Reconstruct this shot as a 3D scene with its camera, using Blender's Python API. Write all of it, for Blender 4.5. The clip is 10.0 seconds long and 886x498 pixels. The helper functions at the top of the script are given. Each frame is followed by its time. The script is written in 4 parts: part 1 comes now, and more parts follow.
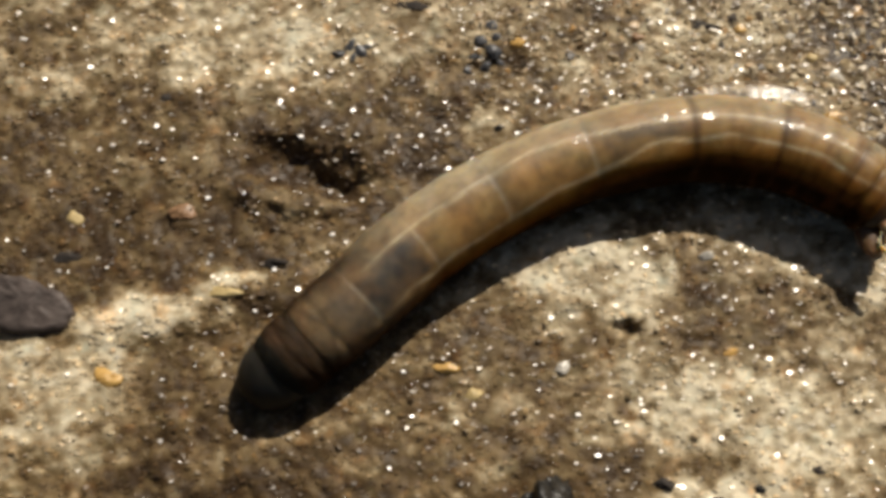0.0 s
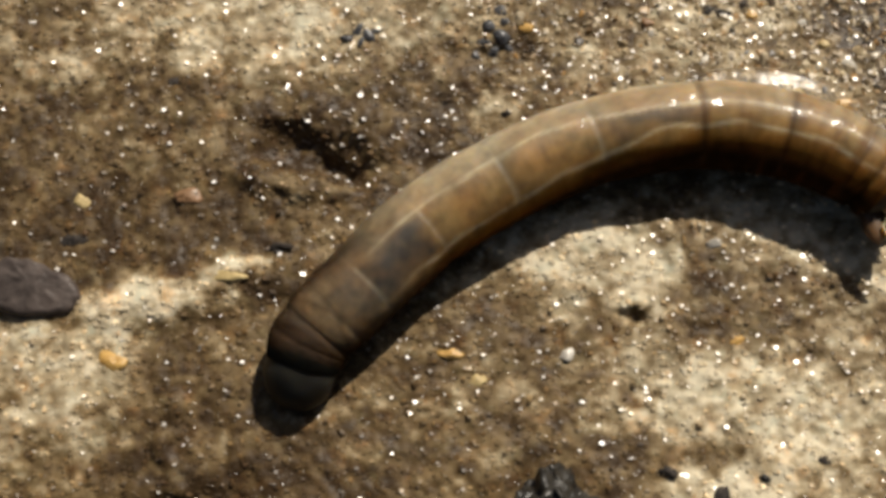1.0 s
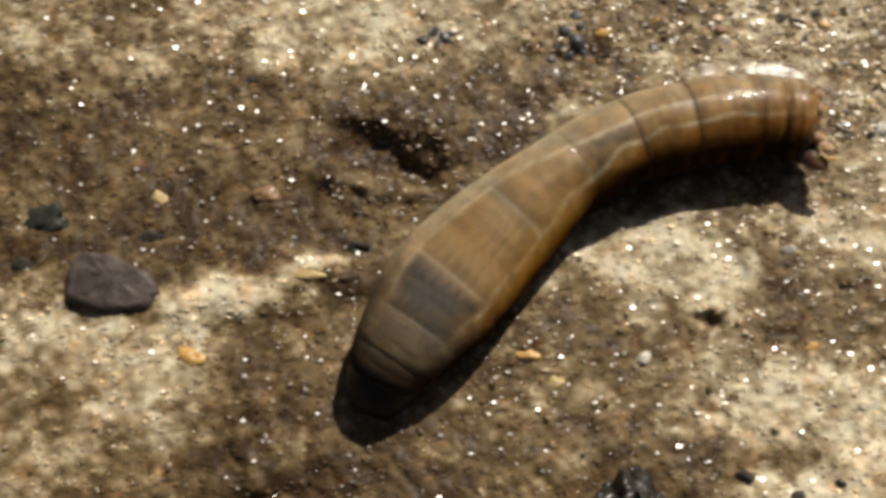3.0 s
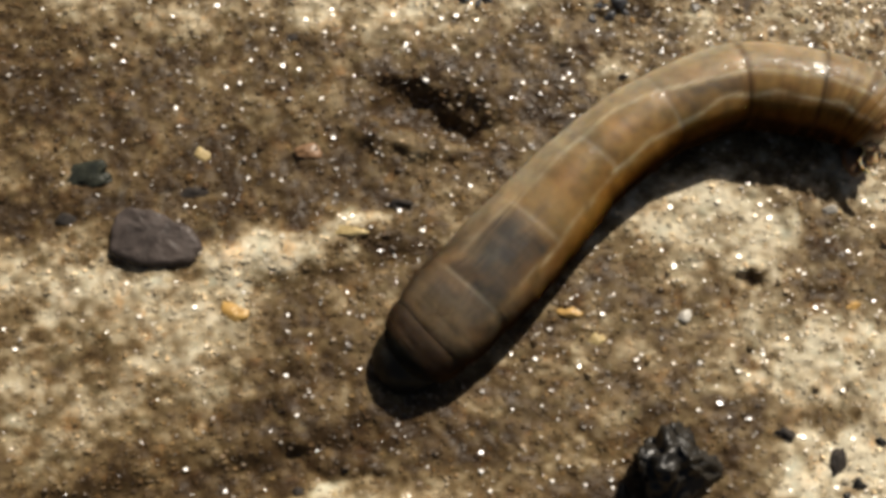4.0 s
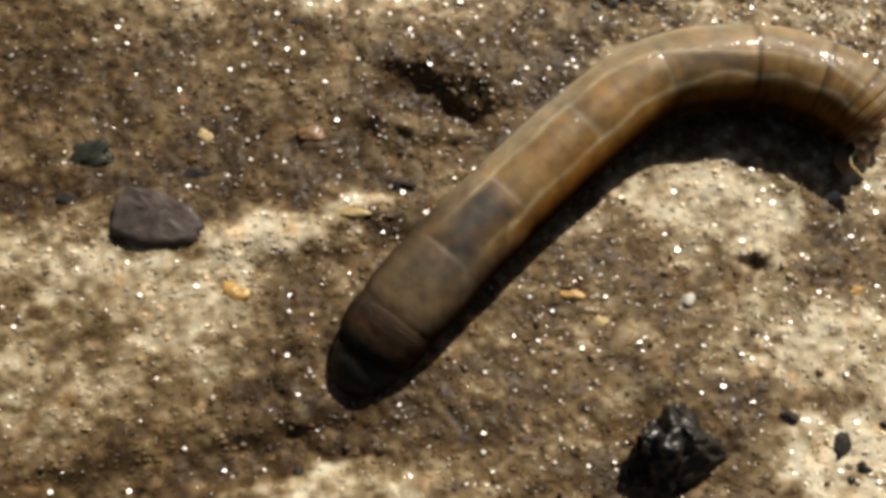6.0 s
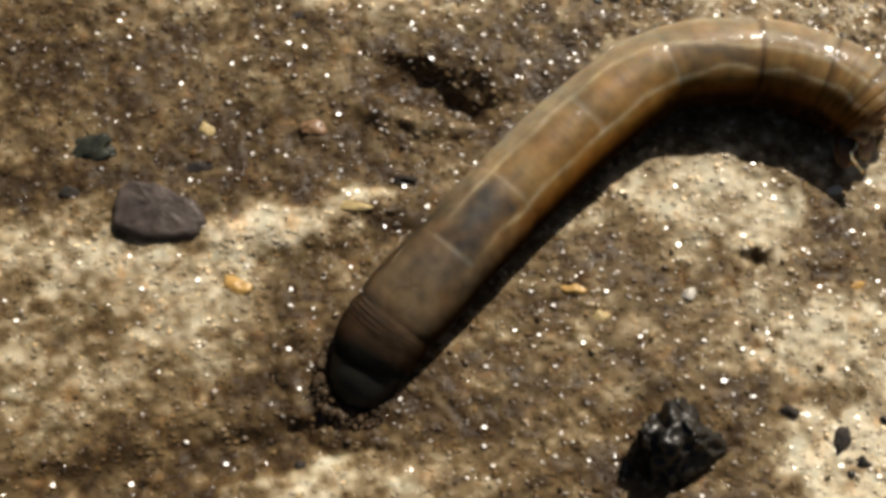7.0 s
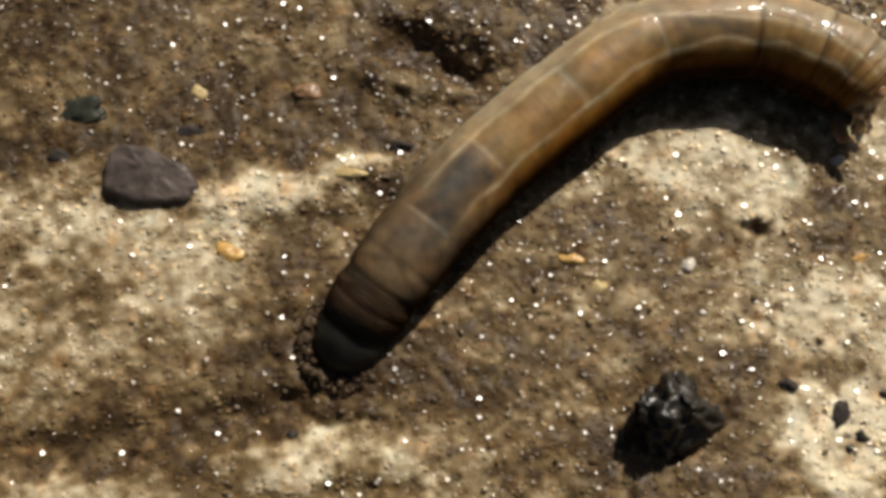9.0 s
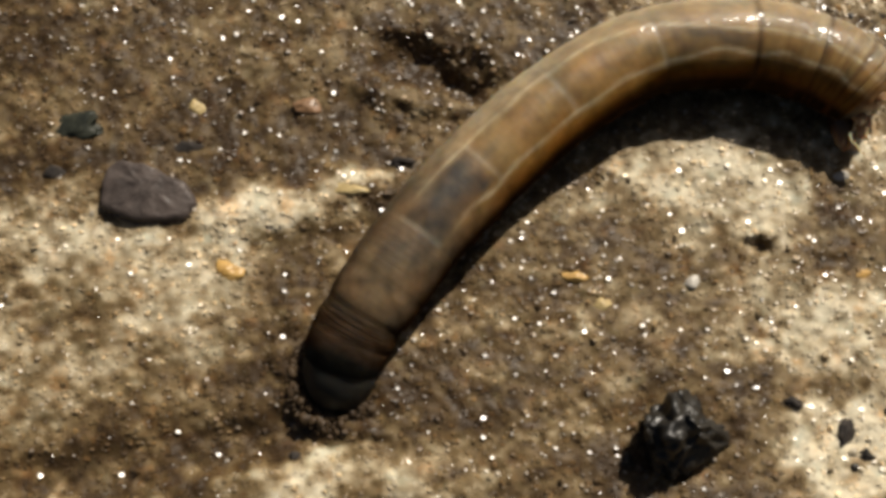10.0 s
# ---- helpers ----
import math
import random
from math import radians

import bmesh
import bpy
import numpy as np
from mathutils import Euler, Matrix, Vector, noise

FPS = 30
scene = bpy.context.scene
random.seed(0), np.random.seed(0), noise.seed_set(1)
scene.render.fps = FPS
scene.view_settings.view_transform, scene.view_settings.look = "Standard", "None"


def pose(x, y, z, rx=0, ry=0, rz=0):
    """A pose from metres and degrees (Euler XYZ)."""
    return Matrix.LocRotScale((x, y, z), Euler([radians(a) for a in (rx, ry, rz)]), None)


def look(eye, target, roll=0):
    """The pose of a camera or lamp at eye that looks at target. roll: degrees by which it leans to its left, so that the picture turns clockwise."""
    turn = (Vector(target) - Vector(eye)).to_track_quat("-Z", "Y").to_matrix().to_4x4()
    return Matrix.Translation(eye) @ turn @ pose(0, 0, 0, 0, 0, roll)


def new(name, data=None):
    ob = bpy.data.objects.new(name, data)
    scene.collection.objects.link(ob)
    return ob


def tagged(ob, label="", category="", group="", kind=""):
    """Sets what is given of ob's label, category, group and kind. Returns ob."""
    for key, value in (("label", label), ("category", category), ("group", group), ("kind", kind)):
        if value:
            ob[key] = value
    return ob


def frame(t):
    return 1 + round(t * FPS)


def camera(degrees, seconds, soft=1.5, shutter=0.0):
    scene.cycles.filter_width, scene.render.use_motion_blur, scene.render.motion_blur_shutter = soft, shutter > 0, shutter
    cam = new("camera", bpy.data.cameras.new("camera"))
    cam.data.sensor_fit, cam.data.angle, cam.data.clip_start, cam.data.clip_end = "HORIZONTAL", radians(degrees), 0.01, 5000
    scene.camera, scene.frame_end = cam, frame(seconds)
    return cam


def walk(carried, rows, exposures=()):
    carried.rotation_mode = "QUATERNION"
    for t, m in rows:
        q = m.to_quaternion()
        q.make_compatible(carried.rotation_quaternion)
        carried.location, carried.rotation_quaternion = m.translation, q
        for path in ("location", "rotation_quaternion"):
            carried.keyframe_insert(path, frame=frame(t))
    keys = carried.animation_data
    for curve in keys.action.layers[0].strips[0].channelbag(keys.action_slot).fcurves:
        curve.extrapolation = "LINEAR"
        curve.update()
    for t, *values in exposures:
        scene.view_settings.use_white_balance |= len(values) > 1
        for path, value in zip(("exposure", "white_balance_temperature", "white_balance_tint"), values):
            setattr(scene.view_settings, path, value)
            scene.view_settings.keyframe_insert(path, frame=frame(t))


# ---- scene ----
cam = camera(38, 10.0, soft=4.0, shutter=0.6)
PATH = [
    (0.0, pose(0.000000, -0.022436, 0.069052, 17.9947, -0.0016, -0.0071)),
    (0.1, pose(-0.000136, -0.022369, 0.069074, 17.8285, 0.3177, 0.1828)),
    (0.2, pose(-0.000273, -0.022302, 0.069096, 17.7556, 0.5087, 0.3308)),
    (0.3, pose(-0.000409, -0.022235, 0.069118, 17.5825, 0.5728, 0.4371)),
    (0.4, pose(-0.000545, -0.022168, 0.069140, 17.4183, 0.5967, 0.5302)),
    (0.5, pose(-0.000681, -0.022101, 0.069162, 17.3654, 0.4692, 0.5758)),
    (0.6, pose(-0.000307, -0.022187, 0.069078, 17.2832, 0.8030, 0.6812)),
    (0.7, pose(0.000068, -0.022272, 0.068995, 17.2915, 1.0140, 0.7480)),
    (0.8, pose(0.000442, -0.022357, 0.068911, 17.3190, 1.0005, 0.7437)),
    (0.9, pose(0.000816, -0.022443, 0.068827, 17.4008, 0.9879, 0.7402)),
    (1.0, pose(0.001191, -0.022528, 0.068744, 17.5138, 1.0050, 0.7465)),
    (1.1, pose(0.001140, -0.022245, 0.068791, 17.2722, 0.8139, 0.7063)),
    (1.2, pose(0.001090, -0.021961, 0.068838, 17.1592, 0.6051, 0.6622)),
    (1.3, pose(0.001040, -0.021678, 0.068885, 16.9019, 0.5906, 0.6789)),
    (1.4, pose(0.000989, -0.021395, 0.068932, 16.7692, 0.5248, 0.6805)),
    (1.5, pose(0.000939, -0.021111, 0.068979, 16.7651, 0.5478, 0.7108)),
    (1.6, pose(0.000746, -0.021430, 0.068917, 17.3466, 0.5511, 0.7457)),
    (1.7, pose(0.000553, -0.021749, 0.068855, 17.8092, 0.5180, 0.7681)),
    (1.8, pose(0.000361, -0.022067, 0.068793, 17.9719, 0.4075, 0.7633)),
    (1.9, pose(0.000168, -0.022386, 0.068731, 18.0628, 0.2246, 0.7342)),
    (2.0, pose(-0.000024, -0.022704, 0.068669, 18.3597, 0.0523, 0.7088)),
    (2.1, pose(-0.000493, -0.022703, 0.068836, 18.2022, -0.2054, 0.7302)),
    (2.2, pose(-0.000962, -0.022702, 0.069003, 18.0567, -0.4005, 0.7726)),
    (2.3, pose(-0.001431, -0.022700, 0.069170, 18.0213, -0.5260, 0.8378)),
    (2.4, pose(-0.001899, -0.022699, 0.069337, 17.9088, -0.6648, 0.8989)),
    (2.5, pose(-0.002368, -0.022698, 0.069504, 17.9613, -0.8685, 0.9386)),
    (2.6, pose(-0.002689, -0.022736, 0.069443, 17.8247, -0.7981, 1.0041)),
    (2.7, pose(-0.003009, -0.022774, 0.069382, 17.7851, -0.7329, 1.0674)),
    (2.8, pose(-0.003330, -0.022811, 0.069320, 17.7260, -0.3905, 1.2201)),
    (2.9, pose(-0.003651, -0.022849, 0.069259, 17.6657, -0.2970, 1.2923)),
    (3.0, pose(-0.003971, -0.022887, 0.069198, 17.6759, 0.0950, 1.4605)),
    (3.1, pose(-0.003954, -0.023379, 0.068952, 17.9971, 0.5913, 1.7479)),
    (3.2, pose(-0.003936, -0.023871, 0.068707, 18.1905, 1.0204, 2.0147)),
    (4.3, pose(-0.006114, -0.024424, 0.069179, 16.4243, 0.1671, 1.8839)),
    (4.4, pose(-0.005963, -0.024664, 0.069060, 16.6625, 0.1217, 1.9257)),
    (4.5, pose(-0.005811, -0.024904, 0.068940, 16.7884, 0.1349, 1.9851)),
    (4.6, pose(-0.006076, -0.024719, 0.068934, 16.5881, -0.0909, 1.9773)),
    (4.7, pose(-0.006341, -0.024535, 0.068929, 16.4340, -0.3589, 1.9574)),
    (4.8, pose(-0.006606, -0.024350, 0.068923, 16.2220, -0.5113, 1.9738)),
    (4.9, pose(-0.006871, -0.024165, 0.068917, 16.0071, -0.6759, 1.9870)),
    (5.0, pose(-0.007136, -0.023980, 0.068912, 15.9241, -0.7982, 2.0135)),
    (5.1, pose(-0.006874, -0.024594, 0.068700, 16.5279, -0.6564, 2.0543)),
    (5.2, pose(-0.006612, -0.025208, 0.068488, 17.0069, -0.4816, 2.1070)),
    (5.3, pose(-0.006349, -0.025822, 0.068276, 17.4784, -0.4602, 2.1122)),
    (5.4, pose(-0.006087, -0.026437, 0.068064, 17.9459, -0.3904, 2.1333)),
    (5.5, pose(-0.005825, -0.027051, 0.067852, 18.4339, -0.2148, 2.1900)),
    (5.6, pose(-0.005940, -0.027100, 0.067848, 18.5151, -0.2281, 2.1987)),
    (5.7, pose(-0.006056, -0.027149, 0.067844, 18.5409, -0.2073, 2.2184)),
    (6.8, pose(-0.007325, -0.027688, 0.067802, 18.7662, -0.5156, 2.2568)),
    (6.9, pose(-0.006795, -0.027356, 0.067928, 18.5121, -0.3054, 2.3114)),
    (7.0, pose(-0.006266, -0.027024, 0.068054, 18.0788, -0.0764, 2.3700)),
    (7.1, pose(-0.006397, -0.027088, 0.067805, 18.1845, -0.3014, 2.3127)),
    (7.2, pose(-0.006528, -0.027152, 0.067556, 18.1294, -0.5904, 2.2337)),
    (7.3, pose(-0.006659, -0.027216, 0.067307, 18.0822, -0.8134, 2.1766)),
    (7.4, pose(-0.006790, -0.027281, 0.067057, 18.0499, -0.9079, 2.1614)),
    (7.5, pose(-0.006920, -0.027345, 0.066808, 17.9062, -1.1167, 2.1096)),
    (7.6, pose(-0.007079, -0.026887, 0.067042, 17.2259, -1.1434, 2.1726)),
    (7.7, pose(-0.007238, -0.026430, 0.067275, 16.7794, -1.2467, 2.2108)),
    (7.8, pose(-0.007397, -0.025972, 0.067508, 16.3826, -1.4260, 2.2260)),
    (7.9, pose(-0.007556, -0.025514, 0.067742, 15.8319, -1.5730, 2.2535)),
    (8.0, pose(-0.007715, -0.025057, 0.067975, 15.4675, -1.6202, 2.3106)),
    (8.1, pose(-0.007472, -0.025177, 0.067871, 15.5655, -1.4993, 2.3231)),
    (8.2, pose(-0.007230, -0.025297, 0.067768, 15.6113, -1.2865, 2.3639)),
    (8.3, pose(-0.006987, -0.025417, 0.067664, 15.6089, -1.2688, 2.3461)),
    (8.4, pose(-0.006745, -0.025538, 0.067561, 15.6808, -1.1275, 2.3653)),
    (8.5, pose(-0.006502, -0.025658, 0.067457, 15.7678, -0.9370, 2.3996)),
    (8.6, pose(-0.006496, -0.025713, 0.067407, 15.8801, -1.0184, 2.4192)),
    (8.7, pose(-0.006489, -0.025769, 0.067357, 15.8816, -0.9498, 2.4846)),
    (8.8, pose(-0.006483, -0.025824, 0.067307, 15.8831, -0.8837, 2.5492)),
    (8.9, pose(-0.006476, -0.025880, 0.067257, 15.9092, -0.7190, 2.6439)),
    (9.0, pose(-0.006470, -0.025935, 0.067208, 16.0105, -0.5113, 2.7520)),
    (9.1, pose(-0.006504, -0.025962, 0.067148, 16.1904, -0.3663, 2.7893)),
    (9.2, pose(-0.006539, -0.025989, 0.067088, 16.2704, -0.2022, 2.8324)),
    (9.3, pose(-0.006573, -0.026016, 0.067028, 16.4261, -0.1829, 2.8314)),
    (9.4, pose(-0.006608, -0.026043, 0.066968, 16.4576, -0.3315, 2.7777)),
    (9.5, pose(-0.006643, -0.026070, 0.066908, 16.4708, -0.3876, 2.7524)),
    (9.6, pose(-0.006861, -0.025715, 0.066917, 16.3416, -0.6149, 2.6668)),
    (9.7, pose(-0.007080, -0.025359, 0.066926, 16.1189, -0.7743, 2.6026)),
    (9.8, pose(-0.007298, -0.025004, 0.066935, 15.9219, -1.0550, 2.5021)),
    (9.9, pose(-0.007517, -0.024648, 0.066944, 15.6988, -1.2158, 2.4391)),
    (10.0, pose(-0.007736, -0.024293, 0.066953, 15.5062, -1.3273, 2.3914)),
]
walk(cam, PATH)

# ---- daylight: a high sun over the far, right-hand side and a clear sky ----
SUN_TURN, SUN_RISE = radians(27), radians(43)
to_sun = Vector((math.sin(SUN_TURN) * math.cos(SUN_RISE), math.cos(SUN_TURN) * math.cos(SUN_RISE), math.sin(SUN_RISE)))
world = bpy.data.worlds.new("sky")
scene.world = world
world.use_nodes = True
sky = world.node_tree.nodes.new("ShaderNodeTexSky")
sky.sky_type, sky.sun_disc = "NISHITA", False
sky.sun_elevation, sky.sun_rotation = SUN_RISE, SUN_TURN
sky.dust_density, sky.ozone_density = 4.0, 0.6
world.node_tree.links.new(sky.outputs[0], world.node_tree.nodes["Background"].inputs[0])
world.node_tree.nodes["Background"].inputs[1].default_value = 0.026
sun = new("sun", bpy.data.lights.new("sun", "SUN"))
sun.data.energy, sun.data.angle, sun.data.color = 5.15, radians(0.5), (1.0, 0.922, 0.80)
sun.matrix_world = look(to_sun, (0, 0, 0))

MM = 0.001


# ---- materials ----
def node(tree, kind, **values):
    n = tree.nodes.new(kind)
    for key, value in values.items():
        n.inputs[key.replace("_", " ")].default_value = value
    return n


def ramp(tree, fac, stops):
    n = tree.nodes.new("ShaderNodeValToRGB")
    e = n.color_ramp.elements
    while len(e) < len(stops):
        e.new(0.5)
    for el, (at, col) in zip(e, stops):
        el.position, el.color = at, (*col, 1)
    tree.links.new(fac, n.inputs[0])
    return n.outputs[0]


def mix(tree, kind, fac, a, b):
    n = tree.nodes.new("ShaderNodeMix")
    n.data_type, n.blend_type = "RGBA", kind
    for socket, value in ((n.inputs[0], fac), (n.inputs[6], a), (n.inputs[7], b)):
        if isinstance(value, (int, float)):
            socket.default_value = value
        elif isinstance(value, tuple):
            socket.default_value = (*value, 1)
        else:
            tree.links.new(value, socket)
    return n.outputs[2]


def fresh(name):
    m = bpy.data.materials.new(name)
    m.use_nodes = True
    t = m.node_tree
    return m, t, t.nodes["Principled BSDF"]


def noise_node(t, scale, detail=3.0, rough=0.6, place=""):
    """Noise over the object's own space, or over a position stored in the mesh."""
    n = node(t, "ShaderNodeTexNoise", Scale=scale, Detail=detail, Roughness=rough)
    if place:
        at = t.nodes.new("ShaderNodeAttribute")
        at.attribute_name = place
        t.links.new(at.outputs["Vector"], n.inputs["Vector"])
    else:
        co = t.nodes.new("ShaderNodeTexCoord")
        t.links.new(co.outputs["Object"], n.inputs["Vector"])
    return n.outputs["Fac"]


def bump(t, bsdf, height, strength, distance):
    b = node(t, "ShaderNodeBump", Strength=strength, Distance=distance)
    t.links.new(height, b.inputs["Height"])
    t.links.new(b.outputs[0], bsdf.inputs["Normal"])


def sand_material():
    """Damp silty sand: the attribute tone runs from dark wet silt to pale dry sand."""
    m, t, b = fresh("damp_sand")
    tone = t.nodes.new("ShaderNodeAttribute")
    tone.attribute_name = "tone"
    fine = noise_node(t, 1500, 4, 0.62)
    grains = t.nodes.new("ShaderNodeTexVoronoi")
    grains.inputs["Scale"].default_value = 2300
    co = t.nodes.new("ShaderNodeTexCoord")
    t.links.new(co.outputs["Object"], grains.inputs["Vector"])
    add = t.nodes.new("ShaderNodeMath")
    add.operation = "MULTIPLY_ADD"
    t.links.new(fine, add.inputs[0])
    add.inputs[1].default_value = 0.55
    t.links.new(tone.outputs["Fac"], add.inputs[2])
    off = t.nodes.new("ShaderNodeMath")
    off.operation = "SUBTRACT"
    t.links.new(add.outputs[0], off.inputs[0])
    off.inputs[1].default_value = 0.275
    col = ramp(t, off.outputs[0], SAND_STOPS)
    speck = ramp(t, grains.outputs["Color"], ((0.0, (0.84, 0.81, 0.78)), (0.25, (0.97, 0.96, 0.95)), (0.75, (1.05, 1.03, 1.0)), (1.0, (1.35, 1.26, 1.1))))
    col = mix(t, "MULTIPLY", 0.6, col, speck)
    stain = ramp(t, noise_node(t, 620, 4, 0.62), ((0.26, (0.80, 0.94, 1.02)), (0.42, (0.98, 1, 1)), (0.58, (1.02, 1.0, 0.98)), (0.74, (1.32, 0.98, 0.68))))
    col = mix(t, "MULTIPLY", 0.9, col, stain)
    drift = ramp(t, noise_node(t, 9, 5, 0.6), ((0.3, (0.78, 0.77, 0.76)), (0.5, (1, 1, 1)), (0.7, (1.18, 1.16, 1.12))))
    col = mix(t, "MULTIPLY", 0.5, col, drift)
    t.links.new(col, b.inputs["Base Color"])
    rough = t.nodes.new("ShaderNodeMapRange")
    t.links.new(off.outputs[0], rough.inputs[0])
    rough.inputs[3].default_value, rough.inputs[4].default_value = 0.5, 0.8
    b.inputs["Specular IOR Level"].default_value = 0.25
    t.links.new(rough.outputs[0], b.inputs["Roughness"])
    bump(t, b, fine, 0.5, 0.00012)
    return m


SAND_STOPS = ((0.0, (0.038, 0.022, 0.009)), (0.25, (0.083, 0.052, 0.021)), (0.5, (0.168, 0.117, 0.055)), (0.75, (0.375, 0.306, 0.198)), (1.0, (0.64, 0.57, 0.425)))


def grain_material(name, rough):
    """Single wet sand grains; each differs in colour, all are glossy with water."""
    m, t, b = fresh(name)
    tone = t.nodes.new("ShaderNodeAttribute")
    tone.attribute_name = "tone"
    geo = t.nodes.new("ShaderNodeNewGeometry")
    own = ramp(t, geo.outputs["Random Per Island"], ((0.0, (0.22, 0.21, 0.2)), (0.012, (0.5, 0.46, 0.42)), (0.03, (0.9, 0.87, 0.83)), (0.7, (1.2, 1.16, 1.1)), (0.9, (1.5, 1.25, 0.95)), (1.0, (2.1, 2.0, 1.8))))
    col = ramp(t, tone.outputs["Fac"], SAND_STOPS)
    col = mix(t, "MULTIPLY", 0.85, col, own)
    t.links.new(col, b.inputs["Base Color"])
    b.inputs["Roughness"].default_value = rough
    b.inputs["Specular IOR Level"].default_value = 1.0
    return m


def mineral_material():
    """Dull rounded sand grains half sunk in silt: brown, grey, rusty and straw-coloured."""
    m, t, b = fresh("mineral_grain")
    tone = t.nodes.new("ShaderNodeAttribute")
    tone.attribute_name = "tone"
    geo = t.nodes.new("ShaderNodeNewGeometry")
    own = ramp(t, geo.outputs["Random Per Island"], ((0.0, (0.55, 0.54, 0.53)), (0.08, (0.7, 0.68, 0.66)), (0.2, (0.84, 0.82, 0.79)), (0.42, (0.98, 0.97, 0.95)), (0.66, (1.1, 1.08, 1.04)), (0.8, (1.24, 1.0, 0.76)), (0.87, (1.12, 0.84, 0.68)), (0.94, (1.35, 1.25, 1.0)), (1.0, (1.8, 1.7, 1.5))))
    col = mix(t, "MULTIPLY", 0.85, ramp(t, tone.outputs["Fac"], SAND_STOPS), own)
    mottled = ramp(t, noise_node(t, 2600, 3, 0.6), ((0.3, (0.8, 0.79, 0.77)), (0.7, (1.15, 1.13, 1.1))))
    t.links.new(mix(t, "MULTIPLY", 0.7, col, mottled), b.inputs["Base Color"])
    b.inputs["Roughness"].default_value = 0.55
    b.inputs["Specular IOR Level"].default_value = 0.35
    return m


def gravel_material():
    """Wet mixed gravel: each grain has its own mineral colour."""
    m, t, b = fresh("mixed_gravel")
    geo = t.nodes.new("ShaderNodeNewGeometry")
    own = ramp(t, geo.outputs["Random Per Island"], ((0.0, (0.03, 0.030, 0.031)), (0.12, (0.09, 0.066, 0.044)), (0.27, (0.19, 0.14, 0.07)), (0.42, (0.36, 0.28, 0.165)), (0.6, (0.50, 0.42, 0.28)), (0.75, (0.34, 0.28, 0.20)), (0.86, (0.42, 0.24, 0.075)), (0.93, (0.56, 0.50, 0.40)), (1.0, (0.66, 0.62, 0.55))))
    mottled = ramp(t, noise_node(t, 1700, 4, 0.6), ((0.3, (0.62, 0.6, 0.58)), (0.7, (1.25, 1.22, 1.16))))
    t.links.new(mix(t, "MULTIPLY", 0.8, own, mottled), b.inputs["Base Color"])
    b.inputs["Roughness"].default_value = 0.38
    b.inputs["Specular IOR Level"].default_value = 0.7
    bump(t, b, noise_node(t, 4000, 3, 0.6), 0.4, 0.00008)
    return m


def stone_material(name, low, high, rough, scale=900, coat=0.25):
    m, t, b = fresh(name)
    n = noise_node(t, scale, 5, 0.65)
    col = ramp(t, n, ((0.3, low), (0.7, high)))
    t.links.new(col, b.inputs["Base Color"])
    b.inputs["Roughness"].default_value = rough
    b.inputs["Specular IOR Level"].default_value = 0.25
    b.inputs["Coat Weight"].default_value = coat
    b.inputs["Coat Roughness"].default_value = 0.25
    bump(t, b, noise_node(t, scale * 3, 4, 0.7), 0.5, 0.0001)
    return m


def skin_material(name, sheen):
    """Wet translucent-looking larval skin; its colour and painted shading come from the attribute skin."""
    m, t, b = fresh(name)
    a = t.nodes.new("ShaderNodeAttribute")
    a.attribute_name = "skin"
    n = noise_node(t, 700, 4, 0.6, "place")
    mottled = ramp(t, n, ((0.25, (0.82, 0.80, 0.78)), (0.75, (1.14, 1.12, 1.08))))
    col = mix(t, "MULTIPLY", 0.9, a.outputs["Color"], mottled)
    t.links.new(col, b.inputs["Base Color"])
    b.inputs["Roughness"].default_value = 0.47
    b.inputs["Specular IOR Level"].default_value = sheen
    b.inputs["Subsurface Weight"].default_value = 0.65
    b.inputs["Subsurface Radius"].default_value = (1.0, 0.55, 0.22)
    b.inputs["Subsurface Scale"].default_value = 0.0008
    if sheen > 0.2:
        # the back is wet in patches; gloss is cut on the shaded flank
        wet = ramp(t, noise_node(t, 480, 2, 0.5, "place"), ((0.47, (0, 0, 0)), (0.55, (0.75, 0.75, 0.75))))
        back = t.nodes.new("ShaderNodeAttribute")
        back.attribute_name = "wet"
        t.links.new(mix(t, "MULTIPLY", 1.0, wet, back.outputs["Color"]), b.inputs["Coat Weight"])
        t.links.new(mix(t, "MULTIPLY", 1.0, back.outputs["Color"], (sheen, sheen, sheen)), b.inputs["Specular IOR Level"])
    else:
        b.inputs["Coat Weight"].default_value = 0.2
    b.inputs["Coat IOR"].default_value = 1.33
    b.inputs["Coat Roughness"].default_value = 0.17
    bump(t, b, noise_node(t, 900, 4, 0.6, "place"), 0.2, 0.00012)
    film = node(t, "ShaderNodeBump", Strength=0.8, Distance=0.0003)
    t.links.new(noise_node(t, 650, 3, 0.55, "place"), film.inputs["Height"])
    t.links.new(film.outputs[0], b.inputs["Coat Normal"])
    return m


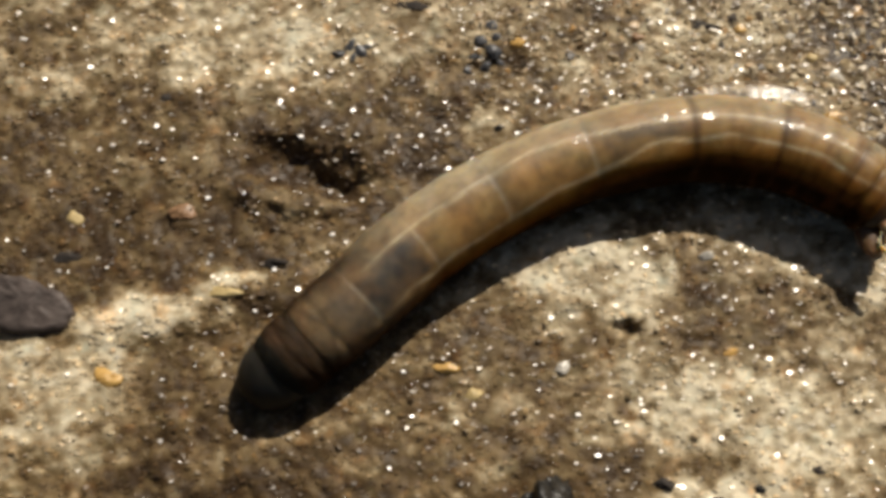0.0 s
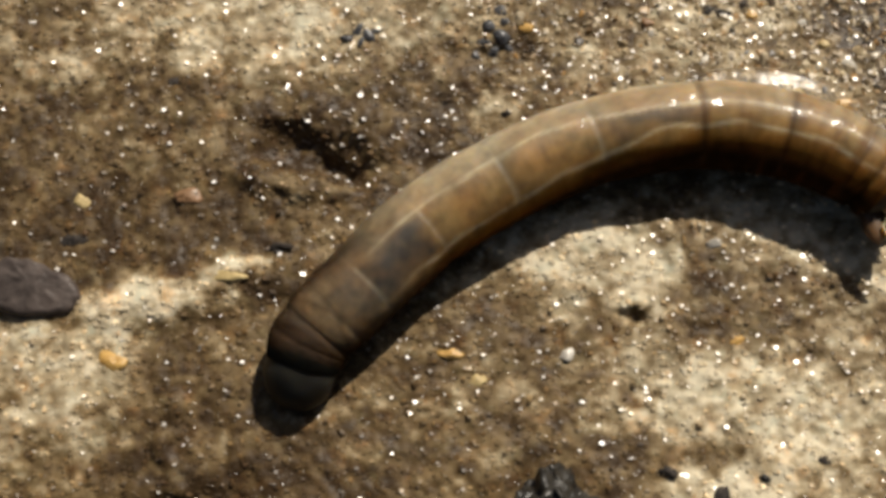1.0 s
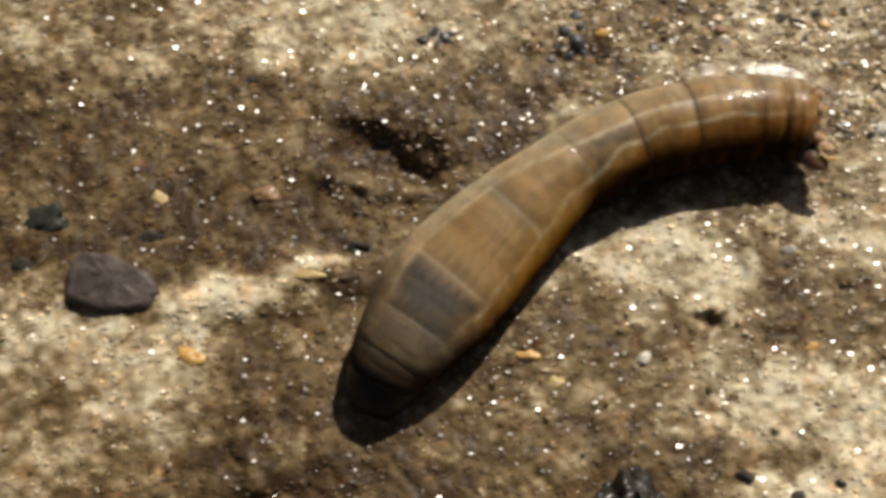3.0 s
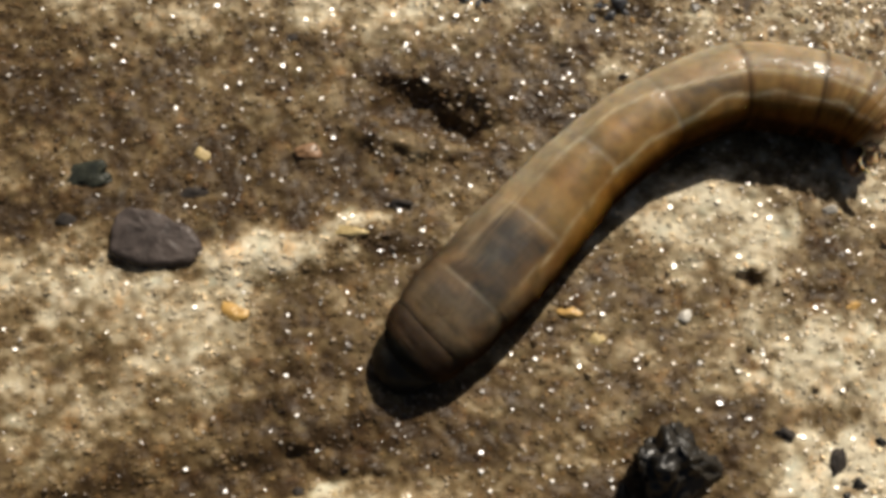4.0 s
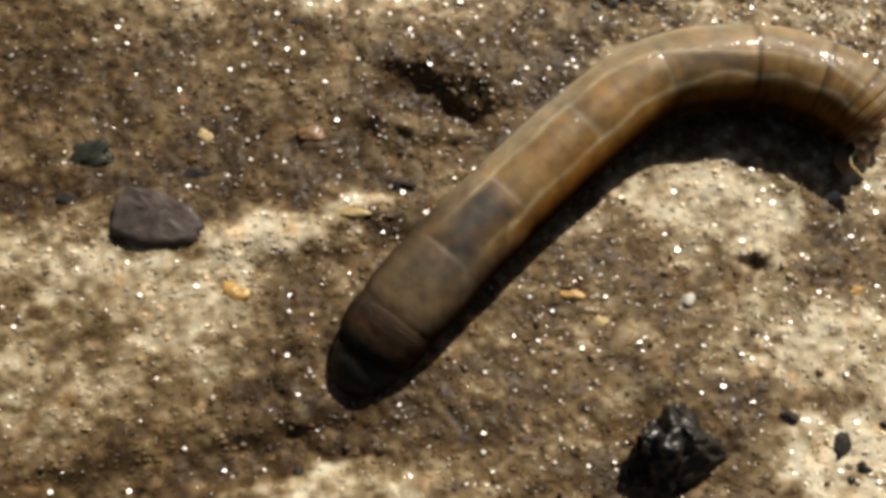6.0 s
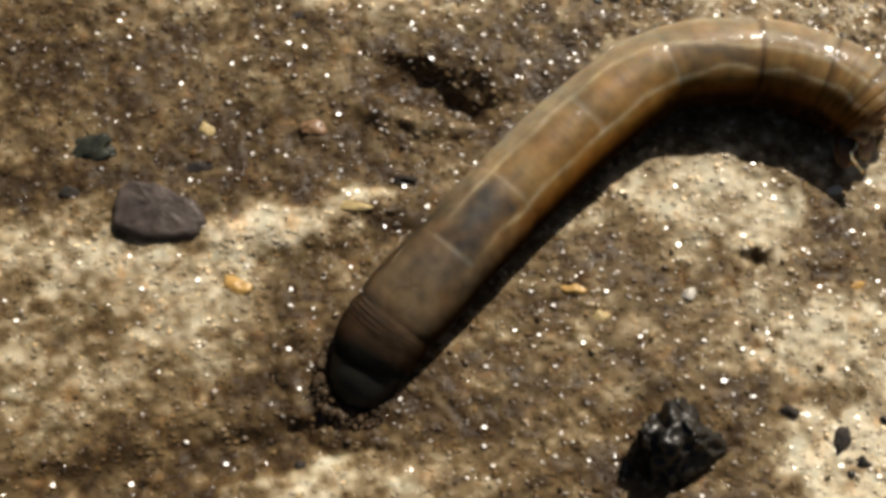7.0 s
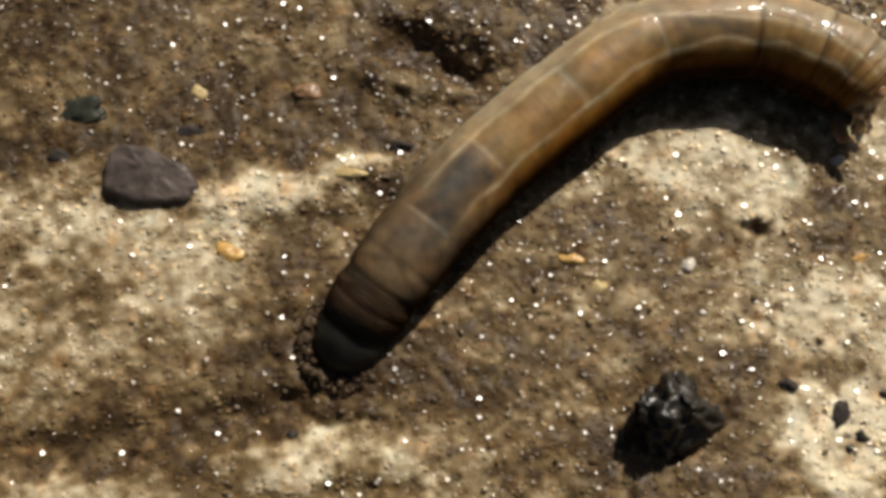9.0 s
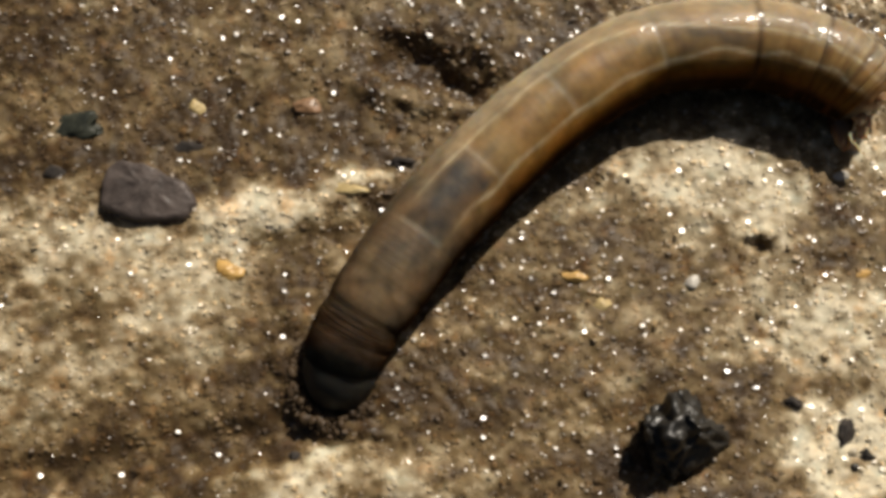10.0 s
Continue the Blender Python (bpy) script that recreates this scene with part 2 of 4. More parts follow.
def film_material():
    """Clear water: transparent, with a mirror-like gloss that grows towards grazing views."""
    m, t, b = fresh("water_film")
    t.nodes.remove(b)
    clear, gloss, both = t.nodes.new("ShaderNodeBsdfTransparent"), t.nodes.new("ShaderNodeBsdfGlossy"), t.nodes.new("ShaderNodeMixShader")
    clear.inputs[0].default_value = (1, 1, 1, 1)
    gloss.inputs["Roughness"].default_value = 0.31
    edge = t.nodes.new("ShaderNodeFresnel")
    edge.inputs["IOR"].default_value = 1.38
    ripple = node(t, "ShaderNodeBump", Strength=0.5, Distance=0.0002)
    co, own, apart = t.nodes.new("ShaderNodeTexCoord"), t.nodes.new("ShaderNodeObjectInfo"), t.nodes.new("ShaderNodeVectorMath")
    t.links.new(co.outputs["Object"], apart.inputs[0])
    t.links.new(own.outputs["Random"], apart.inputs[1])
    waves = node(t, "ShaderNodeTexNoise", Scale=260, Detail=2, Roughness=0.5)
    t.links.new(apart.outputs[0], waves.inputs["Vector"])
    t.links.new(waves.outputs["Fac"], ripple.inputs["Height"])
    t.links.new(ripple.outputs[0], gloss.inputs["Normal"])
    t.links.new(edge.outputs[0], both.inputs[0])
    t.links.new(clear.outputs[0], both.inputs[1])
    t.links.new(gloss.outputs[0], both.inputs[2])
    t.links.new(both.outputs[0], t.nodes["Material Output"].inputs[0])
    return m


FILM = film_material()
SAND = sand_material()
GRAIN = grain_material("wet_grain", 0.32)
FLAKE = grain_material("wet_flake", 0.3)
GRAVEL = gravel_material()
MINERAL = mineral_material()
SKIN = skin_material("larva_skin", 0.3)
HORN = skin_material("larva_head", 0.12)
SLATE = stone_material("grey_brown_stone", (0.024, 0.018, 0.016), (0.098, 0.076, 0.066), 0.65, 900, 0.1)
COAL = stone_material("black_stone", (0.005, 0.005, 0.005), (0.036, 0.031, 0.024), 0.45, 1000, 0.35)
OCHRE = stone_material("ochre_pebble", (0.38, 0.21, 0.055), (0.60, 0.38, 0.12), 0.4, 1800)
RUST = stone_material("rust_pebble", (0.17, 0.095, 0.045), (0.28, 0.16, 0.085), 0.45, 1800)
STRAW = stone_material("straw_pebble", (0.36, 0.26, 0.11), (0.55, 0.43, 0.21), 0.45, 1800)
QUARTZ = stone_material("quartz_grain", (0.36, 0.33, 0.28), (0.58, 0.54, 0.47), 0.25, 1800, 0.6)
SILT = stone_material("wet_silt", (0.016, 0.009, 0.004), (0.085, 0.052, 0.024), 0.6, 1300, 0.1)
BLUISH = stone_material("blue_grey_grit", (0.022, 0.023, 0.027), (0.10, 0.10, 0.105), 0.45, 1900, 0.4)
MOSSY = stone_material("greenish_grit", (0.010, 0.013, 0.010), (0.042, 0.044, 0.030), 0.7, 1500, 0.1)
DARK = stone_material("dark_grit", (0.014, 0.013, 0.013), (0.055, 0.043, 0.034), 0.75, 2600, 0.0)


# ---- ground: one sheet, fine round the larva and coarse out to the horizon ----
def lattice(x, y, size, seed):
    """Smooth random relief, about -1 to 1, with bumps of that size in millimetres."""
    table = np.random.RandomState(seed).uniform(-1, 1, (256, 256))
    u, v = np.asarray(x, float) / size, np.asarray(y, float) / size
    i, j = np.floor(u).astype(int), np.floor(v).astype(int)
    a, b = u - i, v - j
    a, b = a * a * (3 - 2 * a), b * b * (3 - 2 * b)
    i, j, k, l = i % 256, j % 256, (i + 1) % 256, (j + 1) % 256
    return (table[i, j] * (1 - a) + table[k, j] * a) * (1 - b) + (table[i, l] * (1 - a) + table[k, l] * a) * b


class Patches:
    """Soft-edged blots of tone and relief on the sand, in millimetres."""

    def __init__(self):
        self.blots, self.dents = [], []

    def tone(self, x, y, rx, ry, turn, value, weight=1.0):
        self.blots.append((x, y, rx, ry, radians(turn), value, weight))

    def dent(self, x, y, rx, ry, turn, height):
        self.dents.append((x, y, rx, ry, radians(turn), height))


def inside(x, y, cx, cy, rx, ry, turn):
    u, v = x - cx, y - cy
    return np.hypot((u * math.cos(turn) + v * math.sin(turn)) / rx, (v * math.cos(turn) - u * math.sin(turn)) / ry)


sand = Patches()
# dark silt, with a hollow's painted shade among it
sand.tone(-15.7, 4.2, 13.8, 4.2, 4, 0.23)
sand.tone(-27.0, 5.5, 9.0, 4.0, 0, 0.27)
sand.tone(-3.4, 7.2, 4.8, 2.8, 15, 0.21)
sand.tone(-20.2, -0.1, 8.0, 2.0, 3, 0.19)
sand.tone(-29.9, -1.6, 4.2, 1.8, 0, 0.19)
sand.tone(2.2, 12.4, 1.7, 2.2, 0, 0.19)
sand.tone(-23.0, -17.9, 9.0, 1.5, 13, 0.2)
sand.tone(-13.0, -13.2, 6.5, 1.5, 14, 0.34)
sand.tone(-16.0, -11.5, 6.0, 1.5, 6, 0.35)
sand.tone(-1.3, -13.1, 9.5, 2.2, 4, 0.4)
sand.tone(0.2, -9.0, 7.0, 2.0, 5, 0.4)
sand.tone(12.5, -4.6, 6.0, 1.5, 3, 0.31)
sand.tone(-14.3, -6.0, 2.6, 2.0, 0, 0.29)
sand.tone(25.6, 14.0, 2.3, 2.6, 0, 0.19)
sand.tone(10.1, -7.6, 6.4, 1.2, 0, 0.33)
sand.tone(7.8, -12.2, 4.8, 1.4, 0, 0.33)
sand.tone(5.0, -17.5, 5.0, 2.5, 0, 0.32)
sand.tone(-13.0, -13.4, 6.0, 2.0, 12, 0.31)
sand.tone(-8.0, -11.0, 3.5, 2.0, 10, 0.35)
sand.tone(-15.0, -11.8, 2.4, 3.2, 0, 0.3, 0.7)
sand.tone(-10.0, -15.0, 6.0, 1.7, 8, 0.2)
# this blot paints the shade inside the long hollow
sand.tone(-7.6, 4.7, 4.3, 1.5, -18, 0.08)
# the small pit is darker than the sand round it
sand.tone(10.04, -4.64, 0.8, 0.45, 0, 0.04)
sand.tone(-2.8, -18.0, 6.0, 2.0, 0, 0.28)
sand.tone(7.4, -17.6, 3.5, 2.2, 0, 0.26)
# pale sand, then more blots, a few of them painted shade
sand.tone(-12.6, 13.7, 13.5, 3.7, -1, 0.75, 0.95)
sand.tone(-25.0, 12.5, 5.5, 2.6, -4, 0.72, 0.85)
sand.tone(-3.5, 13.2, 3.8, 2.0, 0, 0.7, 0.85)
sand.tone(12.8, 13.1, 11.5, 3.2, -2, 0.76, 0.9)
sand.tone(21.0, 9.5, 3.2, 2.5, -20, 0.66, 0.8)
sand.tone(-14.2, -2.9, 5.6, 1.1, 12, 0.86)
sand.tone(-18.5, -4.8, 4.2, 1.5, 22, 0.82)
sand.tone(-22.8, -7.2, 4.6, 2.0, 8, 0.78, 0.9)
sand.tone(-20.8, -9.6, 4.0, 1.6, -10, 0.74, 0.85)
sand.tone(-29.5, -5.6, 4.5, 1.8, 0, 0.64, 0.8)
sand.tone(2.2, 7.1, 1.9, 1.3, 0, 0.72)
sand.tone(8.2, -1.5, 5.2, 2.7, -8, 0.88)
sand.tone(4.2, -1.6, 3.0, 1.5, 20, 0.7)
sand.tone(15.4, 0.0, 2.4, 2.2, 0, 0.68, 0.85)
sand.tone(15.6, -9.4, 6.5, 3.2, -10, 0.8, 0.9)
sand.tone(15.6, -15.0, 3.8, 3.0, 10, 0.9)
sand.tone(20.5, -10.5, 6.0, 4.5, 0, 0.8, 0.9)
sand.tone(-11.0, -18.3, 5.5, 1.1, 6, 0.74, 0.9)
sand.tone(-27.5, -21.2, 4.5, 1.4, 0, 0.7, 0.9)
sand.tone(21.8, 2.6, 3.6, 3.6, 0, 0.72, 0.85)
sand.tone(22.0, -0.3, 4.0, 2.2, 0, 0.84, 0.9)
sand.tone(17.2, 1.6, 1.8, 2.0, 0, 0.78, 0.9)
sand.tone(-19.5, -17.1, 6.5, 1.1, 15, 0.04, 0.9)
sand.tone(-14.0, -15.5, 3.6, 1.0, 16, 0.06, 0.85)
sand.tone(-6.5, -13.0, 4.0, 1.6, 18, 0.2, 0.7)
sand.tone(5.4, 11.6, 2.4, 1.8, 0, 0.34, 0.6)
sand.tone(-8.0, -14.0, 13.0, 3.6, 6, 0.22, 0.35)
sand.tone(-26.0, 13.4, 3.5, 1.6, 0, 0.38, 0.7)
sand.tone(7.0, 13.2, 1.8, 1.6, 0, 0.3, 0.6)
# next two: more of the hollow's shade, painted as darker tone
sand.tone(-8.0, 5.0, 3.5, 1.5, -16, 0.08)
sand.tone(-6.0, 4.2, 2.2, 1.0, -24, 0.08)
sand.tone(-9.0, 3.0, 3.4, 0.6, -10, 0.4, 0.8)
sand.tone(4.6, -16.2, 3.2, 3.0, 30, 0.06, 0.9)
sand.tone(7.2, -14.2, 2.0, 1.8, 0, 0.15, 0.8)
sand.tone(-13.6, -6.4, 2.0, 2.6, -30, 0.22, 0.85)
sand.tone(-11.2, -3.6, 1.6, 1.3, 40, 0.2, 0.8)
sand.tone(-14.6, -12.6, 1.2, 2.4, -20, 0.14, 0.8)
sand.tone(-27.8, -12.8, 4.5, 3.0, 0, 0.6, 0.75)
sand.tone(-22.4, -12.2, 3.5, 1.5, 10, 0.62, 0.6)
sand.tone(-15.1, -19.3, 3.5, 0.9, 6, 0.72, 0.8)
sand.tone(8.9, -17.7, 3.2, 1.8, 0, 0.2, 0.85)
sand.tone(3.6, -19.2, 4.0, 1.4, 0, 0.2, 0.8)
sand.tone(14.4, -16.5, 2.8, 2.4, 0, 0.97, 0.9)
sand.tone(16.4, -13.4, 2.2, 1.8, 0, 0.92, 0.8)
sand.tone(14.0, -11.7, 2.2, 1.0, 10, 0.36, 0.7)
sand.tone(-23.0, 13.6, 4.6, 2.8, 0, 0.38, 0.75)
sand.tone(-6.2, 12.9, 3.6, 1.7, 0, 0.84, 0.85)
sand.tone(-12.2, 12.6, 3.0, 1.5, 0, 0.78, 0.7)
sand.tone(-1.5, 7.3, 2.2, 1.9, 20, 0.15, 0.85)
sand.tone(-3.3, 1.8, 2.0, 1.3, 30, 0.2, 0.8)
sand.tone(10.0, 13.4, 2.4, 2.2, 0, 0.28, 0.8)
sand.tone(24.2, 13.6, 3.6, 2.8, 0, 0.14, 0.9)
sand.tone(24.6, 9.4, 2.2, 1.8, 0, 0.25, 0.8)
sand.tone(16.4, 13.9, 2.6, 1.6, 0, 0.76, 0.8)
sand.tone(14.7, -2.2, 2.6, 1.1, 5, 0.32, 0.8)
sand.tone(-18.0, -15.2, 8.0, 2.2, 12, 0.22, 0.5)
# this blot deepens the larva's cast shadow by darkening the sand
sand.tone(11.5, 3.7, 5.0, 0.8, -3, 0.3, 0.5)
sand.tone(-8.7, -0.6, 1.5, 1.7, 40, 0.12, 0.85)
sand.tone(-8.9, -3.6, 1.3, 2.0, 10, 0.14, 0.8)
sand.tone(-18.5, -16.9, 6.5, 1.5, 15, 0.05, 0.8)
sand.tone(-11.6, -15.2, 3.0, 1.4, 15, 0.14, 0.7)
sand.tone(-12.8, -2.3, 2.6, 0.9, 15, 0.82, 0.8)
sand.tone(-16.0, -4.1, 2.6, 0.9, 15, 0.76, 0.75)
sand.tone(-10.2, -13.6, 3.4, 1.9, 12, 0.13, 0.75)
sand.tone(-28.5, -5.2, 3.4, 1.8, 0, 0.82, 0.8)
sand.tone(-6.5, -14.8, 4.0, 1.4, 8, 0.15, 0.6)
# hollows and swells
sand.dent(-7.9, 4.9, 3.3, 1.3, -16, -1.0)
sand.dent(-9.8, 5.2, 1.5, 0.8, 10, -0.25)
sand.dent(-6.0, 3.9, 1.9, 0.8, -26, -0.55)
sand.dent(-9.2, 3.0, 3.0, 0.8, -12, 0.45)
sand.dent(-14.0, -3.0, 6.0, 1.7, 12, 0.5)
sand.dent(-20.5, -17.3, 9.0, 1.4, 14, -0.6)
sand.dent(-12.0, -18.4, 6.0, 1.3, 5, 0.45)
sand.dent(10.0, -4.6, 0.7, 0.4, 0, -0.5)
sand.dent(5.0, -15.5, 3.2, 2.4, 0, -0.4)
sand.dent(3.0, 11.0, 3.0, 1.0, 0, -0.3)
sand.dent(-14.9, -10.0, 0.9, 0.8, 0, 0.3)
sand.dent(-15.2, -12.2, 0.7, 1.1, 0, 0.35)
sand.dent(-14.6, -14.2, 0.8, 0.8, 0, 0.3)
sand.dent(-12.8, -15.6, 1.1, 0.6, 0, 0.3)
sand.dent(-10.7, -15.7, 1.0, 0.5, 0, 0.35)


def tone_at(x, y):
    wx = x + 1.5 * lattice(x, y, 3.1, 11) + 0.8 * lattice(x, y, 1.1, 12) + 0.4 * lattice(x, y, 0.45, 18)
    wy = y + 1.0 * lattice(x, y, 2.4, 13) + 0.7 * lattice(x, y, 0.9, 14) + 0.35 * lattice(x, y, 0.4, 19)
    tone = np.full(np.shape(x), 0.42)
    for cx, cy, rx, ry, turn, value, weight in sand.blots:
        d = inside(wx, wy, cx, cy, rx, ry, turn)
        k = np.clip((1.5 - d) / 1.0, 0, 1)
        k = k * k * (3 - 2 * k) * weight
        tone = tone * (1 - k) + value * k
    return tone + 0.19 * lattice(x * 0.7, y, 1.5, 15) + 0.19 * lattice(x * 0.8, y, 0.6, 16) + 0.18 * lattice(x * 0.75, y, 0.32, 17)


def height_at(x, y):
    h = 0.22 * lattice(x, y, 7, 21) + 0.10 * lattice(x, y, 2.1, 22) + 0.085 * lattice(x, y, 0.8, 23) + 0.055 * lattice(x, y, 0.38, 24)
    wx, wy = x + 0.5 * lattice(x, y, 1.5, 25), y + 0.35 * lattice(x, y, 1.1, 26)
    for cx, cy, rx, ry, turn, height in sand.dents:
        d = inside(wx, wy, cx, cy, rx, ry, turn)
        k = np.clip((1.5 - d) / 1.1, 0, 1)
        h = h + height * k * k * (3 - 2 * k)
    return h


def spread(low, high, step):
    """Even steps from low to high, then ever wider ones to fifty metres on both sides."""
    inner = np.arange(low, high + step / 2, step)
    outer = step * np.cumsum(1.25 ** np.arange(1, 60))
    outer = outer[outer < 50000]
    return np.concatenate([low - outer[::-1], inner, high + outer])


def set_mesh(name, verts, faces, material, smooth=True):
    me = bpy.data.meshes.new(name)
    me.from_pydata(verts, [], faces)
    me.polygons.foreach_set("use_smooth", [smooth] * len(me.polygons))
    me.materials.append(material)
    me.update()
    return me


def make_ground():
    xs, ys = spread(-37, 30, 0.115), spread(-24, 20, 0.115)
    X, Y = np.meshgrid(xs, ys)
    near = (np.abs(X) < 200) & (np.abs(Y) < 200)
    Z = np.where(near, height_at(X, Y), 0.0)
    nx, ny = len(xs), len(ys)
    verts = np.stack([X.ravel(), Y.ravel(), Z.ravel()], 1) * MM
    idx = np.arange(nx * ny).reshape(ny, nx)
    faces = np.stack([idx[:-1, :-1], idx[:-1, 1:], idx[1:, 1:], idx[1:, :-1]], -1).reshape(-1, 4)
    me = bpy.data.meshes.new("ground")
    me.vertices.add(len(verts))
    me.vertices.foreach_set("co", verts.ravel())
    me.loops.add(faces.size)
    me.loops.foreach_set("vertex_index", faces.ravel())
    me.polygons.add(len(faces))
    me.polygons.foreach_set("loop_start", np.arange(0, faces.size, 4))
    me.polygons.foreach_set("use_smooth", np.ones(len(faces), bool))
    me.update(calc_edges=True)
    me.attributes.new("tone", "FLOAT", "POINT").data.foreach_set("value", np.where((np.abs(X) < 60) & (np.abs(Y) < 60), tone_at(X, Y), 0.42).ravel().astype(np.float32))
    me.materials.append(SAND)
    return tagged(new("ground", me), "damp brown and pale tan silty sand with dark wet streaks", "ground", kind="structure")


make_ground()


def make_grains(name, count, low, high, seed, label, lift=0.1, area=(-36, 29, -23, 19), paler=0.0, material=GRAIN):
    """Loose angular grains, joined; flat facets that flash in the sun."""
    rng = np.random.RandomState(seed)
    bm = bmesh.new()
    bmesh.ops.create_icosphere(bm, subdivisions=1, radius=1)
    base = np.array([v.co[:] for v in bm.verts])
    tri = np.array([[v.index for v in f.verts] for f in bm.faces])
    bm.free()
    x, y = rng.uniform(*area[:2], count), rng.uniform(*area[2:], count)
    r = low + (high - low) * rng.rand(count) ** 2.5
    ax = rng.normal(size=(count, 3, 3))
    q = np.linalg.qr(ax)[0]
    v = base[None] * (1 + 0.28 * rng.uniform(-1, 1, (count, len(base), 1))) * np.stack([r, r * rng.uniform(0.6, 1, count), r * rng.uniform(0.5, 0.9, count)], 1)[:, None, :]
    v = np.einsum("nij,nkj->nki", q, v)
    v[..., 0] += x[:, None]
    v[..., 1] += y[:, None]
    v[..., 2] += (height_at(x, y) + r * lift)[:, None]
    faces = tri[None] + (np.arange(count) * len(base))[:, None, None]
    faces = faces.reshape(-1, 3)
    verts = v.reshape(-1, 3) * MM
    me = bpy.data.meshes.new(name)
    me.vertices.add(len(verts))
    me.vertices.foreach_set("co", verts.ravel())
    me.loops.add(faces.size)
    me.loops.foreach_set("vertex_index", faces.ravel())
    me.polygons.add(len(faces))
    me.polygons.foreach_set("loop_start", np.arange(0, faces.size, 3))
    me.polygons.foreach_set("use_smooth", np.zeros(len(faces), bool))
    me.update(calc_edges=True)
    tone = np.repeat(np.clip(tone_at(x, y) + paler, 0.1, 0.95), len(base))
    me.attributes.new("tone", "FLOAT", "POINT").data.foreach_set("value", tone.astype(np.float32))
    me.materials.append(material)
    return tagged(new(name, me), label, "sand", kind="stuff")


make_grains("sand_grains", 9000, 0.05, 0.12, 31, "fine wet sand grains glinting in the sun", -0.2)
make_grains("rounded_grains", 15000, 0.12, 0.36, 36, "dull brown, grey and rusty wet sand grains", -0.8, material=MINERAL)
make_grains("coarse_grains", 600, 0.12, 0.27, 32, "coarse glossy wet grains lying on the sand")
make_grains("gravel_grains", 1700, 0.15, 0.55, 33, "mixed brown, tan and ochre wet gravel grains", -0.5, (14.5, 29, 6.5, 18), 0.15, GRAVEL)
make_grains("gravel_grains", 520, 0.13, 0.45, 35, "scattered mixed wet gravel grains on pale sand", -0.5, (2, 15, 8.5, 18), 0.15, GRAVEL)


def make_flakes(count, seed):
    """Flat-topped wet grains whose faces lie nearly level and catch the sun."""
    rng = np.random.RandomState(seed)
    side = 5
    turn = 2 * np.pi * np.arange(side) / side
    x, y = rng.uniform(-36, 29, count), rng.uniform(-23, 19, count)
    r = 0.03 + 0.13 * rng.rand(count) ** 4.5
    spin = rng.uniform(0, 7, count)
    wide = r[:, None] * rng.uniform(0.7, 1.15, (count, side))
    a = turn[None] + spin[:, None]
    top = np.stack([wide * np.cos(a), wide * np.sin(a) * rng.uniform(0.6, 1, (count, 1)), np.repeat(r[:, None] * 0.35, side, 1)], -1)
    low = top * np.array([1.5, 1.5, -1.0])
    v = np.concatenate([top, low], 1)
    tilt = np.radians(rng.normal(0, 12, (count, 2)))
    v[..., 2] += v[..., 0] * np.tan(tilt[:, :1]) + v[..., 1] * np.tan(tilt[:, 1:])
    v[..., 0] += x[:, None]
    v[..., 1] += y[:, None]
    v[..., 2] += (height_at(x, y) + r * 0.12)[:, None]
    k = np.arange(side)
    l = (k + 1) % side
    walls = np.stack([k, k + side, l + side, l], 1)
    n = side * 2
    per = side + 4 * side
    loops = np.concatenate([k, walls.ravel()])[None] + (np.arange(count) * n)[:, None]
    start = np.concatenate([[0], side + 4 * np.arange(side)])[None] + (np.arange(count) * per)[:, None]
    me = bpy.data.meshes.new("wet_flakes")
    me.vertices.add(count * n)
    me.vertices.foreach_set("co", v.reshape(-1) * MM)
    me.loops.add(loops.size)
    me.loops.foreach_set("vertex_index", loops.ravel())
    me.polygons.add(start.size)
    me.polygons.foreach_set("loop_start", start.ravel())
    me.polygons.foreach_set("use_smooth", np.zeros(start.size, bool))
    me.update(calc_edges=True)
    tone = np.repeat(np.clip(tone_at(x, y) + 0.05, 0.1, 0.95), n)
    me.attributes.new("tone", "FLOAT", "POINT").data.foreach_set("value", tone.astype(np.float32))
    me.materials.append(FLAKE)
    return tagged(new("wet_flakes", me), "tiny flat wet grains that flash white in the sun", "sand", kind="stuff")


make_flakes(58000, 34)


